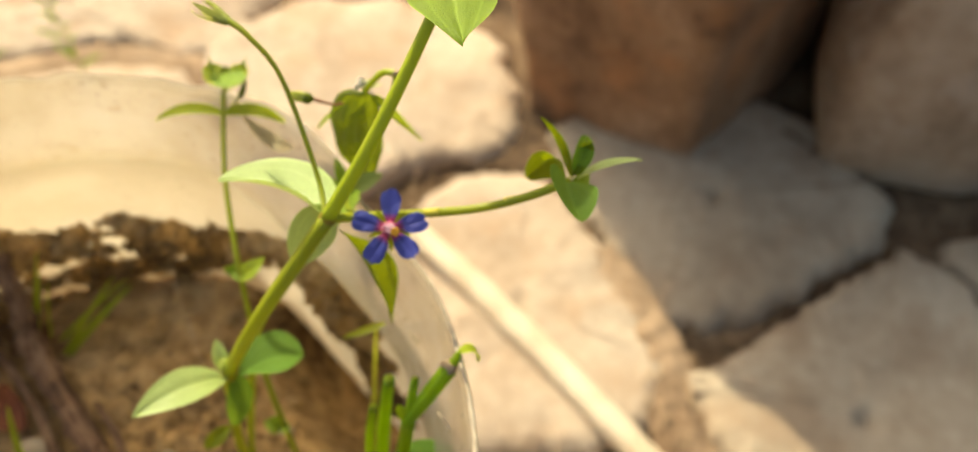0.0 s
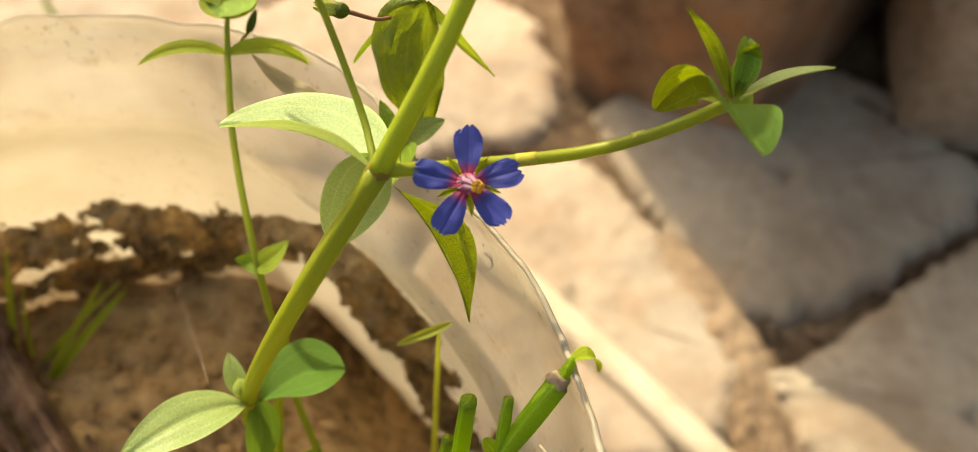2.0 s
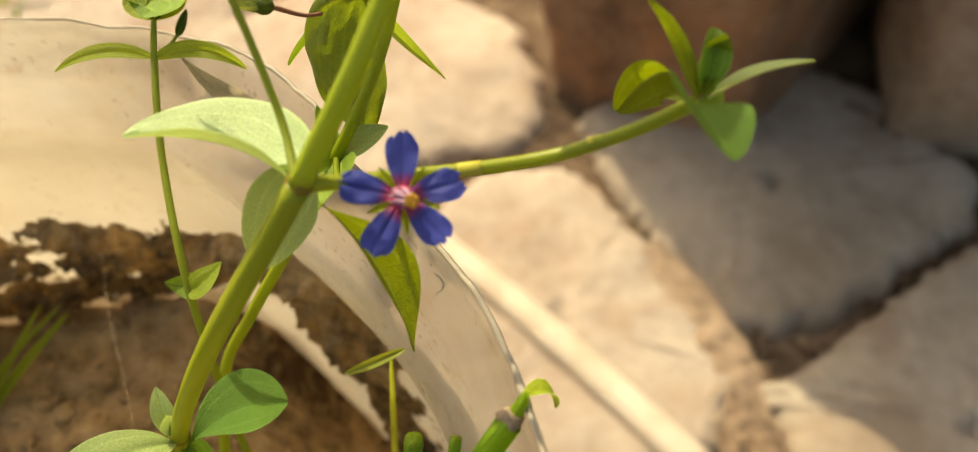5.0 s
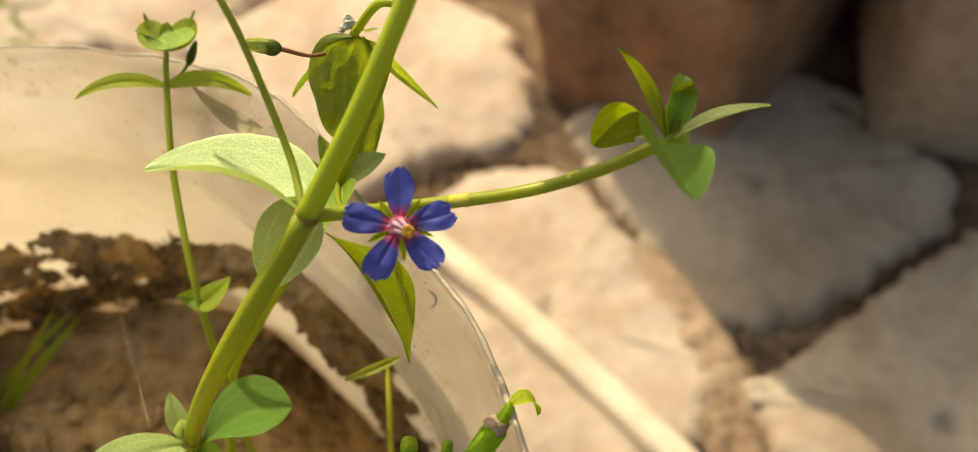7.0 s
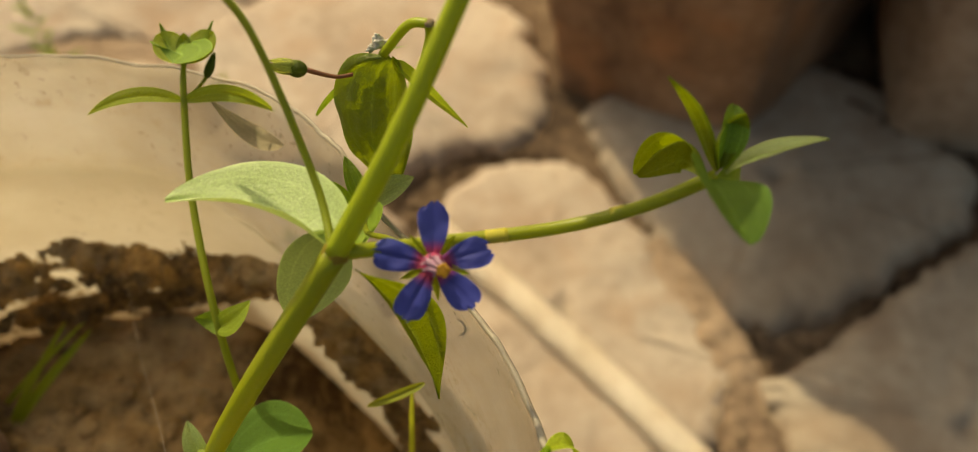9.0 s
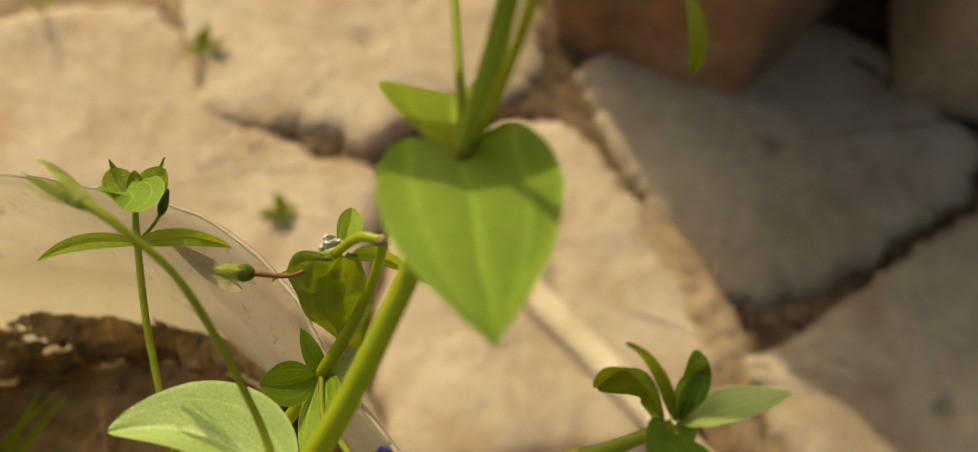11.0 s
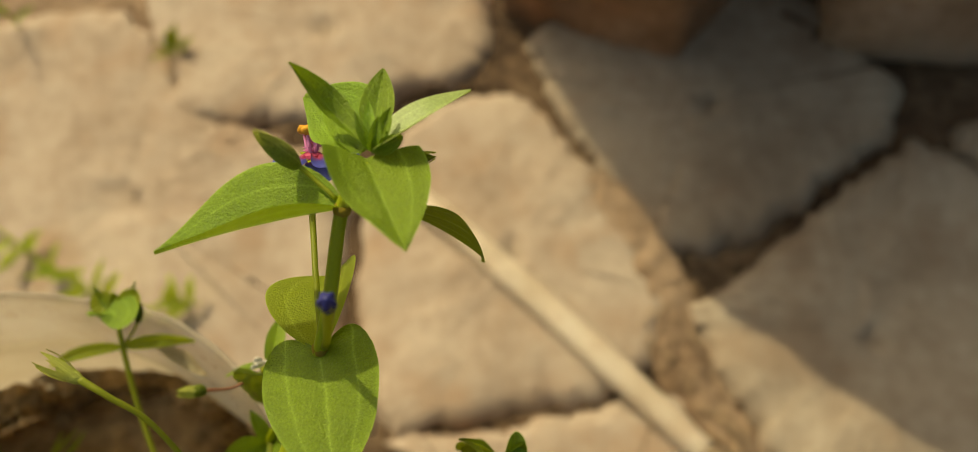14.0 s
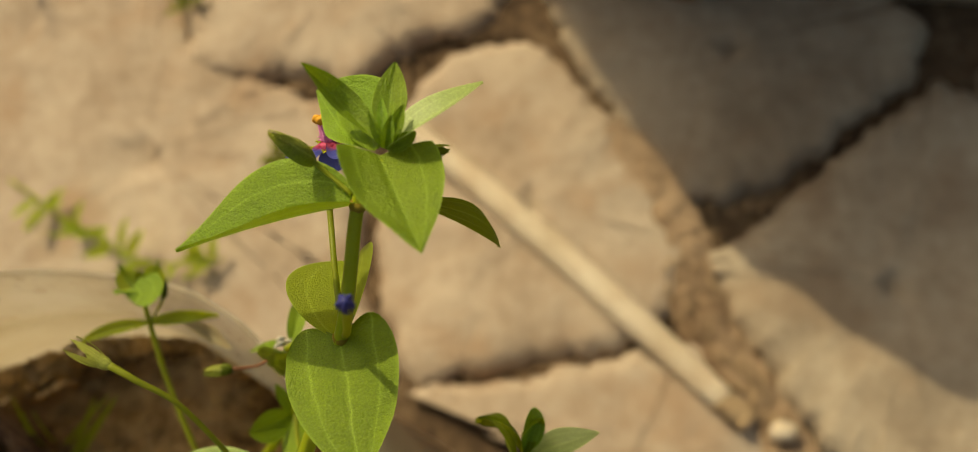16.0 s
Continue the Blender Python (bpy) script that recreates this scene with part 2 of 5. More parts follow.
def soil_material(name, light, mid, dark, scale=90, d=0.002, thin=0.0):
    m, nt, p, out = start_material(name)
    big = noise_out(nt, scale * 0.35, 5, 0.65)
    small = noise_out(nt, scale * 3, 7, 0.7)
    grit = noise_out(nt, scale * 14, 3, 0.6)
    f = math_node(nt, "ADD", math_node(nt, "MULTIPLY", big, 0.6), math_node(nt, "MULTIPLY", small, 0.4))
    col = ramp(nt, f, [(0.40, dark), (0.5, mid), (0.61, light)])
    col = mix_rgb(nt, math_node(nt, "MULTIPLY", grit, 0.35), col, mid, "OVERLAY")
    h = math_node(nt, "ADD", math_node(nt, "MULTIPLY", small, 0.8), math_node(nt, "MULTIPLY", grit, 0.25))
    set_in(nt, p, Base_Color=col, Roughness=0.95, Normal=bump(nt, h, 0.8, d))
    p.inputs["Specular IOR Level"].default_value = 0.2
    if thin:
        # thin crust lets some of the light behind it through
        tr = nt.nodes.new("ShaderNodeBsdfTranslucent")
        nt.links.new(mix_rgb(nt, 0.6, col, (0.45, 0.31, 0.14)), tr.inputs["Color"])
        mx = nt.nodes.new("ShaderNodeMixShader")
        nt.links.new(ramp(nt, noise_out(nt, scale * 1.6, 5, 0.65), [(0.45, (0, 0, 0)), (0.62, (thin,) * 3)]), mx.inputs[0])
        nt.links.new(p.outputs[0], mx.inputs[1])
        nt.links.new(tr.outputs[0], mx.inputs[2])
        nt.links.new(mx.outputs[0], out.inputs["Surface"])
    return m


SOIL = soil_material("potting soil", (0.64, 0.46, 0.23), (0.42, 0.28, 0.126), (0.095, 0.055, 0.023), 70)
MUD = soil_material("dried mud", (0.56, 0.42, 0.225), (0.29, 0.19, 0.085), (0.07, 0.042, 0.018), 120, 0.002, 0.62)
SAND = soil_material("sandy soil", (0.43, 0.32, 0.21), (0.335, 0.24, 0.15), (0.175, 0.118, 0.07), 60)
EARTH = soil_material("joint earth", (0.27, 0.19, 0.11), (0.14, 0.092, 0.052), (0.05, 0.032, 0.018), 60)


def stone_material(name, light, mid, dark, stain, scale=14, relief=0.003):
    m, nt, p, out = start_material(name)
    big = noise_out(nt, scale, 6, 0.6)
    fine = noise_out(nt, scale * 12, 8, 0.7)
    blot = noise_out(nt, scale * 2.2, 3, 0.5)
    oi = nt.nodes.new("ShaderNodeObjectInfo")
    f = math_node(nt, "ADD", math_node(nt, "MULTIPLY", big, 0.65), math_node(nt, "MULTIPLY", fine, 0.35))
    f = math_node(nt, "ADD", f, math_node(nt, "MULTIPLY_ADD", oi.outputs["Random"], 0.06, -0.03))
    col = ramp(nt, f, [(0.36, dark), (0.5, mid), (0.64, light)])
    bf = ramp(nt, blot, [(0.52, (0, 0, 0)), (0.70, (0.7, 0.7, 0.7))])
    col = mix_rgb(nt, bf, col, stain)
    pits = noise_out(nt, scale * 40, 3, 0.5)
    h = math_node(nt, "ADD", math_node(nt, "MULTIPLY", fine, 0.7), math_node(nt, "MULTIPLY", pits, 0.3))
    set_in(nt, p, Base_Color=col, Roughness=0.9, Normal=bump(nt, h, 0.7, relief))
    p.inputs["Specular IOR Level"].default_value = 0.3
    return m


STONE = stone_material("paving stone", (0.515, 0.425, 0.31), (0.43, 0.335, 0.235), (0.29, 0.21, 0.135), (0.37, 0.245, 0.145))
STONE_GREY = stone_material("grey paving stone", (0.50, 0.42, 0.30), (0.40, 0.32, 0.22), (0.27, 0.205, 0.135), (0.30, 0.21, 0.13))
ROCK = stone_material("brown rock", (0.50, 0.32, 0.19), (0.33, 0.19, 0.10), (0.15, 0.08, 0.04), (0.42, 0.20, 0.085), 17, 0.006)
ROCK_PALE = stone_material("pale brown rock", (0.60, 0.46, 0.315), (0.45, 0.325, 0.21), (0.22, 0.145, 0.085), (0.66, 0.54, 0.41), 13, 0.006)
REED = stone_material("dry reed", (0.80, 0.69, 0.50), (0.73, 0.615, 0.43), (0.60, 0.475, 0.30), (0.62, 0.475, 0.305), 40)


def plastic_material():
    """Clouded translucent plastic with scratches, dust specks and a soil line."""
    m, nt, p, out = start_material("clouded plastic")
    cloud = noise_out(nt, 38, 6, 0.65)
    streak = noise_out(nt, 48, 5, 0.65, "Object", (1, 1, 1.8))
    speck = noise_out(nt, 700, 3, 0.6)
    patch = noise_out(nt, 75, 4, 0.6)
    col = ramp(nt, cloud, [(0.32, (0.60, 0.53, 0.40)), (0.5, (0.78, 0.73, 0.62)), (0.68, (0.90, 0.88, 0.83))])
    col = mix_rgb(nt, ramp(nt, streak, [(0.44, (0, 0, 0)), (0.70, (0.6,) * 3)]), col, (0.50, 0.40, 0.25))
    sp = math_node(nt, "MULTIPLY", ramp(nt, speck, [(0.60, (0, 0, 0)), (0.68, (1, 1, 1))]), ramp(nt, patch, [(0.47, (0, 0, 0)), (0.62, (0.9,) * 3)]))
    smear = math_node(nt, "MULTIPLY", ramp(nt, noise_out(nt, 260, 5, 0.7), [(0.50, (0, 0, 0)), (0.62, (0.8,) * 3)]), ramp(nt, noise_out(nt, 30, 3, 0.5, "Object", (1, 1, 3)), [(0.55, (0, 0, 0)), (0.66, (1,) * 3)]))
    col = mix_rgb(nt, smear, col, (0.40, 0.29, 0.15))
    col = mix_rgb(nt, sp, col, (0.12, 0.08, 0.045))
    tc = nt.nodes.new("ShaderNodeTexCoord")
    sep = nt.nodes.new("ShaderNodeSeparateXYZ")
    nt.links.new(tc.outputs["Object"], sep.inputs["Vector"])
    # dried mud up to an uneven line on the wall
    bare = nt.nodes.new("ShaderNodeMapRange")
    for key, v in (("From Min", -0.006), ("From Max", 0.022), ("To Min", 0.0), ("To Max", 0.05)):
        bare.inputs[key].default_value = v
    nt.links.new(sep.outputs["X"], bare.inputs["Value"])
    zz = math_node(nt, "ADD", math_node(nt, "ADD", sep.outputs["Z"], bare.outputs[0]), math_node(nt, "MULTIPLY", patch, -0.034))
    mud = nt.nodes.new("ShaderNodeMapRange")
    mud.inputs["From Min"].default_value, mud.inputs["From Max"].default_value = 0.147, 0.137
    nt.links.new(zz, mud.inputs["Value"])
    col = mix_rgb(nt, math_node(nt, "MULTIPLY", mud.outputs[0], 0.85), col, (0.30, 0.20, 0.105))
    set_in(nt, p, Base_Color=col, Roughness=0.34, Normal=bump(nt, math_node(nt, "ADD", streak, cloud), 0.45, 0.002))
    # below the moulded shoulder the plastic is coated and creamy; an olive line paints the crease's shadow
    shoulder = nt.nodes.new("ShaderNodeMapRange")
    for key, v in (("From Min", -0.008), ("From Max", 0.032), ("To Min", 0.1945), ("To Max", 0.182)):
        shoulder.inputs[key].default_value = v
    nt.links.new(sep.outputs["X"], shoulder.inputs["Value"])
    rise = math_node(nt, "SUBTRACT", sep.outputs["Z"], shoulder.outputs[0])
    rise = math_node(nt, "ADD", rise, math_node(nt, "MULTIPLY_ADD", cloud, 0.006, -0.003))
    coat = nt.nodes.new("ShaderNodeMapRange")
    coat.inputs["From Min"].default_value, coat.inputs["From Max"].default_value = 0.0015, -0.0025
    nt.links.new(rise, coat.inputs["Value"])
    line = math_node(nt, "MULTIPLY", math_node(nt, "MULTIPLY", rise, 300), math_node(nt, "MULTIPLY", rise, 300))
    line = math_node(nt, "MULTIPLY", math_node(nt, "DIVIDE", 1.0, math_node(nt, "ADD", 1.0, line)), math_node(nt, "MULTIPLY_ADD", streak, 0.9, -0.05))
    col = mix_rgb(nt, math_node(nt, "MULTIPLY", coat.outputs[0], math_node(nt, "SUBTRACT", 0.55, math_node(nt, "MULTIPLY", mud.outputs[0], 0.5))), col, (0.72, 0.645, 0.47))
    col = mix_rgb(nt, line, col, (0.44, 0.36, 0.19))
    nt.links.new(col, p.inputs["Base Color"])
    tr = nt.nodes.new("ShaderNodeBsdfTranslucent")
    nt.links.new(mix_rgb(nt, 0.4, col, (0.74, 0.67, 0.52)), tr.inputs["Color"])
    clear = nt.nodes.new("ShaderNodeBsdfTransparent")
    clear.inputs["Color"].default_value = (0.95, 0.92, 0.84, 1)
    m1 = nt.nodes.new("ShaderNodeMixShader")
    m1.inputs[0].default_value = 0.74
    nt.links.new(p.outputs[0], m1.inputs[1])
    nt.links.new(tr.outputs[0], m1.inputs[2])
    m2 = nt.nodes.new("ShaderNodeMixShader")
    # made clearer towards +x to let more sun onto the soil there
    sun_pass = nt.nodes.new("ShaderNodeMapRange")
    for key, v in (("From Min", -0.065), ("From Max", -0.015), ("To Min", -0.10), ("To Max", 0.05)):
        sun_pass.inputs[key].default_value = v
    nt.links.new(sep.outputs["X"], sun_pass.inputs["Value"])
    see = math_node(nt, "MULTIPLY_ADD", coat.outputs[0], -0.19, math_node(nt, "ADD", math_node(nt, "MULTIPLY_ADD", bare.outputs[0], 2.6, 0.44), sun_pass.outputs[0]))
    nt.links.new(math_node(nt, "MULTIPLY", math_node(nt, "SUBTRACT", 1.0, mud.outputs[0]), see), m2.inputs[0])
    nt.links.new(m1.outputs[0], m2.inputs[1])
    nt.links.new(clear.outputs[0], m2.inputs[2])
    nt.links.new(m2.outputs[0], out.inputs["Surface"])
    return m


PLASTIC = plastic_material()
WHITENED = thin_leaf("whitened plastic", (0.60, 0.53, 0.40), (0.42, 0.34, 0.22), (0.72, 0.64, 0.48), 0.45, 0.42, 0.0, 0.0, 0.4)


# ---- shape helpers (plan in millimetres) ----
def mm(*p):
    return Vector(p) * 0.001


def part(name, verts, faces, material, parent=None, label="", uvs=None, smooth=True):
    me = bpy.data.meshes.new(name)
    me.from_pydata([tuple(v) for v in verts], [], faces)
    me.update()
    if smooth:
        me.shade_smooth()
    if uvs is not None:
        layer = me.uv_layers.new(name="UVMap")
        for lp in me.loops:
            layer.data[lp.index].uv = uvs[lp.vertex_index]
    me.materials.append(material)
    ob = new(name, me)
    if parent is not None:
        ob.parent = parent
    if label:
        ob["label"] = label
    return ob


def spline(points, n):
    """n points along a smooth curve through the given ones."""
    pts = [Vector(p) for p in points]
    pts = [pts[0] * 2 - pts[1]] + pts + [pts[-1] * 2 - pts[-2]]
    out = []
    spans = len(pts) - 3
    for i in range(n):
        s = i / (n - 1) * spans
        k = min(int(s), spans - 1)
        f = s - k
        a, b, c, d = pts[k:k + 4]
        out.append(0.5 * (2 * b + (c - a) * f + (2 * a - 5 * b + 4 * c - d) * f * f + (3 * b - 3 * c + d - a) * f ** 3))
    return out


def lerp_list(vals, s):
    x = s * (len(vals) - 1)
    k = min(int(x), len(vals) - 2)
    return vals[k] + (vals[k + 1] - vals[k]) * (x - k)


def tube(points, radii, n=24, seg=10, ridge=0.0, rough=0.0, seed=0):
    """Round (or ridged) rod along a smooth curve, closed at both ends. Lengths in mm."""
    line = spline(points, n)
    verts, faces, uvs = [], [], []
    side = None
    for i, c in enumerate(line):
        t = (line[min(i + 1, n - 1)] - line[max(i - 1, 0)]).normalized()
        if side is None:
            side = t.orthogonal().normalized()
        side = (side - t * side.dot(t)).normalized()
        up = t.cross(side)
        r = lerp_list(radii, i / (n - 1))
        for j in range(seg):
            a = 2 * math.pi * j / seg
            k = r * (1 + ridge * math.cos(4 * a))
            if rough:
                k *= 1 + rough * noise.noise(Vector((c.x * 0.6 + seed, c.y * 0.6 + math.cos(a), c.z * 0.6 + math.sin(a))))
            verts.append((c + (side * math.cos(a) + up * math.sin(a)) * k) * 0.001)
            uvs.append((i / (n - 1), j / seg))
    for i in range(n - 1):
        for j in range(seg):
            k = (j + 1) % seg
            faces.append((i * seg + j, i * seg + k, (i + 1) * seg + k, (i + 1) * seg + j))
    faces.append(tuple(reversed(range(seg))))
    faces.append(tuple((n - 1) * seg + j for j in range(seg)))
    return verts, faces, uvs


def blade(base, tip, up, width, arch=0.0, fold=15.0, belly=0.35, lobe=0.0, sharp=0.9, thick=0.22, sway=0.0,
          twist=0.0, wave=0.0, crumple=0.0, teeth=0.0, nu=18, nv=9, seed=0):
    """A leaf or petal from base to tip: curved blade, folded along its midrib, arched towards its upper side.
    belly: where it is broadest; lobe: how far the base lobes reach back; sway: sideways bend."""
    b, t = Vector(base), Vector(tip)
    along = t - b
    length = along.length
    d = along.normalized()
    up = Vector(up)
    up = (up - d * up.dot(d)).normalized()
    sd = d.cross(up)
    ctrl = (b + t) / 2 + up * arch * 2 + sd * sway * 2
    q = belly / (1 - belly)
    peak = (belly ** (q * sharp)) * ((1 - belly) ** sharp)
    top, uvs = [], []
    for i in range(nu):
        u = i / (nu - 1)
        e = 0.012 + 0.976 * u
        c = b * (1 - u) ** 2 + ctrl * 2 * u * (1 - u) + t * u * u
        tan = ((ctrl - b) * (1 - u) + (t - ctrl) * u).normalized()
        n0 = (up - tan * up.dot(tan)).normalized()
        s0 = tan.cross(n0)
        rot = Matrix.Rotation(radians(twist) * u, 3, tan)
        n0, s0 = rot @ n0, rot @ s0
        hw = width / 2 * (e ** (q * sharp)) * ((1 - e) ** sharp) / peak
        if lobe:
            # heart shape: broad from the start, running out to the tip
            k = (u - belly) / (1 - belly)
            hw = width / 2 * ((0.95 + 0.05 * math.sin(math.pi / 2 * u / belly)) if u < belly else max(0.01, 1 - max(0, k) ** (1.35 + 0.5 * sharp)))
        fo = radians(fold) * (1 - 0.35 * u)
        for j in range(nv):
            v = 2 * j / (nv - 1) - 1
            a = abs(v)
            p = c + s0 * (v * hw * math.cos(fo)) + n0 * (a ** 1.3 * hw * math.sin(fo))
            if lobe:
                p += tan * lobe * (1.25 * a ** 6 - math.sin(math.pi * 0.78 * a)) * (1 - u) ** 2.5
            if wave:
                p += n0 * wave * a * noise.noise(Vector((u * 3.1 + seed * 7.7, v * 1.3, seed * 3.3)))
            if teeth:
                p += tan * teeth * max(0, u - 0.7) / 0.3 * (noise.noise(Vector((v * 4.5, seed * 3.1, 1))) + 0.5 * noise.noise(Vector((v * 11, seed, 5))) - 0.5 * a ** 4)
            if crumple:
                p += n0 * crumple * noise.noise(Vector((u * 6 + seed, v * 4.0, seed * 1.7)))
            # the midrib stands a little proud of the blade
            top.append((p - n0 * thick * max(0, 1 - a * 6)) * 0.001)
            uvs.append((u, (v + 1) / 2))
    faces = []
    for i in range(nu - 1):
        for j in range(nv - 1):
            a, b2, c2, d2 = i * nv + j, i * nv + j + 1, (i + 1) * nv + j + 1, (i + 1) * nv + j
            faces.append((a, d2, c2, b2))
    return top, faces, uvs


def leaf(parent, base, tip, up, width, mat=None, label="", name="leaf", **kw):
    verts, faces, uvs = blade(base, tip, up, width, **kw)
    return part(name, verts, faces, mat or LEAF, parent, label, uvs)


def stem(parent, points, radii, mat=None, name="stem", label="", **kw):
    verts, faces, uvs = tube(points, radii, **kw)
    return part(name, verts, faces, mat or STEM, parent, label, uvs)


def spindle(base, tip, radius, n=14, seg=12, fat=0.4, ridge=0.06):
    """Plump closed body between two points, as a bud or capsule."""
    line = [Vector(base).lerp(Vector(tip), i / (n - 1)) for i in range(n)]
    t = (line[-1] - line[0]).normalized()
    s = t.orthogonal().normalized()
    w = t.cross(s)
    verts, faces, uvs = [], [], []
    q = fat / (1 - fat) * 0.8
    pk = fat ** q * (1 - fat) ** 0.8
    for i, c in enumerate(line):
        e = 0.02 + 0.96 * i / (n - 1)
        r = radius * e ** q * (1 - e) ** 0.8 / pk
        for j in range(seg):
            a = 2 * math.pi * j / seg
            k = r * (1 + ridge * math.cos(5 * a))
            verts.append((c + (s * math.cos(a) + w * math.sin(a)) * k) * 0.001)
            uvs.append((i / (n - 1), j / seg))
    for i in range(n - 1):
        for j in range(seg):
            k = (j + 1) % seg
            faces.append((i * seg + j, i * seg + k, (i + 1) * seg + k, (i + 1) * seg + j))
    faces += [tuple(reversed(range(seg))), tuple((n - 1) * seg + j for j in range(seg))]
    return verts, faces, uvs


def lump(centre, size, seed, rough=0.25, sub=2, freq=1.0, box=0.0, turn=0.0):
    """Uneven stone or clod round a centre. Lengths in mm."""
    bm = bmesh.new()
    bmesh.ops.create_icosphere(bm, subdivisions=sub, radius=1)
    verts = []
    rz = Matrix.Rotation(radians(turn), 3, "Z")
    for v in bm.verts:
        d = v.co.normalized()
        if box:
            m = max(abs(d.x), abs(d.y), abs(d.z))
            d = d.lerp(d / m, box)
        k = 1 + rough * noise.fractal(v.co * freq + Vector((seed * 5.1, seed * 2.7, seed)), 0.9, 2.1, 5)
        p = rz @ Vector((d.x * size[0], d.y * size[1], d.z * size[2])) * k
        verts.append((Vector(centre) + p) * 0.001)
    faces = [tuple(x.index for x in f.verts) for f in bm.faces]
    bm.free()
    return verts, faces


def plant_root(name, at, label, category, group=""):
    ob = new(name)
    ob.empty_display_size = 0.005
    return tagged(ob, label, category, group)


# ---- ground and paving ----
def ground_sheet():
    # fine near the place, coarse towards the horizon
    fine = 0.005
    xs = sorted({round(x, 4) for x in [i * fine - 0.12 for i in range(84)] + [i * 0.03 - 0.48 for i in range(13)] + [-40, -12, -4, -1.5, -0.7, 0.34, 0.4, 0.5, 0.7, 1.2, 3, 9, 40]})
    ys = sorted({round(y, 4) for y in [i * fine + 0.02 for i in range(88)] + [-40, -12, -4, -1.2, -0.4, -0.1, 0.5, 0.6, 0.9, 1.8, 5, 14, 40]})
    verts, faces = [], []
    for y in ys:
        for x in xs:
            near = 1.0 if abs(x) < 0.6 and -0.2 < y < 0.8 else 0.0
            # the joints are unevenly filled: almost flush in places, hollow in others
            fill = 0.0055 * noise.noise(Vector((x * 17, y * 17, 8))) + 0.003 * noise.fractal(Vector((x * 60, y * 60, 3)), 0.8, 2, 4)
            verts.append((x, y, -0.0075 + near * fill))
    w = len(xs)
    for j in range(len(ys) - 1):
        for i in range(w - 1):
            faces.append((j * w + i, j * w + i + 1, (j + 1) * w + i + 1, (j + 1) * w + i))
    ob = part("ground", verts, faces, EARTH)
    return tagged(ob, "bare brown earth showing between the paving stones", "ground", kind="structure")


ground_sheet()


def slab(outline, top, seed, material, label, slope=(0, 0), bulge=3.0, rnd=9.0, wobble=4.2):
    """One paving stone: uneven outline, worn rounded edge, gently uneven top. Lengths in mm."""
    n = 220
    cx = sum(p[0] for p in outline) / len(outline)
    cy = sum(p[1] for p in outline) / len(outline)
    pts = [Vector((p[0], p[1], 0)) for p in outline]
    loop = []
    k = len(pts)
    for i in range(n):
        s = i / n * k
        a = int(s) % k
        f = s - int(s)
        p0, p1, p2, p3 = pts[a - 1], pts[a], pts[(a + 1) % k], pts[(a + 2) % k]
        q = 0.5 * (2 * p1 + (p2 - p0) * f + (2 * p0 - 5 * p1 + 4 * p2 - p3) * f * f + (3 * p1 - 3 * p2 + p3 - p0) * f ** 3)
        q += Vector((noise.noise(q * 0.06 + Vector((seed, 0, 0))), noise.noise(q * 0.06 + Vector((0, seed, 5))), 0)) * wobble
        q += Vector((noise.noise(q * 0.16 + Vector((seed, 0, 9))), noise.noise(q * 0.16 + Vector((3, seed, 5))), 0)) * wobble * 0.6
        q += Vector((noise.noise(q * 0.5 + Vector((seed, 1, 9))), noise.noise(q * 0.5 + Vector((3, seed, 2))), 0)) * wobble * 0.35
        q += (Vector((cx, cy, 0)) - q).normalized() * 1.2
        loop.append(q)
    c = Vector((cx, cy, 0))
    verts, faces = [c.copy()], []
    rings = [i / 14 for i in range(1, 15)]
    for r in rings:
        for q in loop:
            verts.append(c + (q - c) * r)
    out = []
    for idx, v in enumerate(verts):
        r = 0 if idx == 0 else rings[(idx - 1) // n]
        q = loop[(idx - 1) % n] if idx else c
        dist = (q - c).length * (1 - r)
        drop = 0 if dist > rnd else rnd * 0.8 * (1 - math.sqrt(max(0, 1 - (1 - dist / rnd) ** 2)))
        z = top + bulge * (1 - r * r) - drop + slope[0] * (v.x - cx) + slope[1] * (v.y - cy)
        z += 2.6 * noise.fractal(Vector((v.x * 0.022, v.y * 0.022, seed)), 0.9, 2, 5) + 0.5 * noise.noise(Vector((v.x * 0.25, v.y * 0.25, seed)))
        out.append(Vector((v.x, v.y, z)) * 0.001)
    for j in range(n):
        faces.append((0, 1 + j, 1 + (j + 1) % n))
    for r in range(13):
        for j in range(n):
            a = 1 + r * n
            faces.append((a + j, a + n + j, a + n + (j + 1) % n, a + (j + 1) % n))
    a = 1 + 13 * n
    low = len(out)
    for j in range(n):
        p = out[a + j]
        out.append(Vector((p.x, p.y, -0.026)))
    for j in range(n):
        k2 = (j + 1) % n
        faces.append((a + j, low + j, low + k2, a + k2))
    ob = part("paving_stone", out, faces, material)
    return tagged(ob, label, "paving stone", "paving stones")


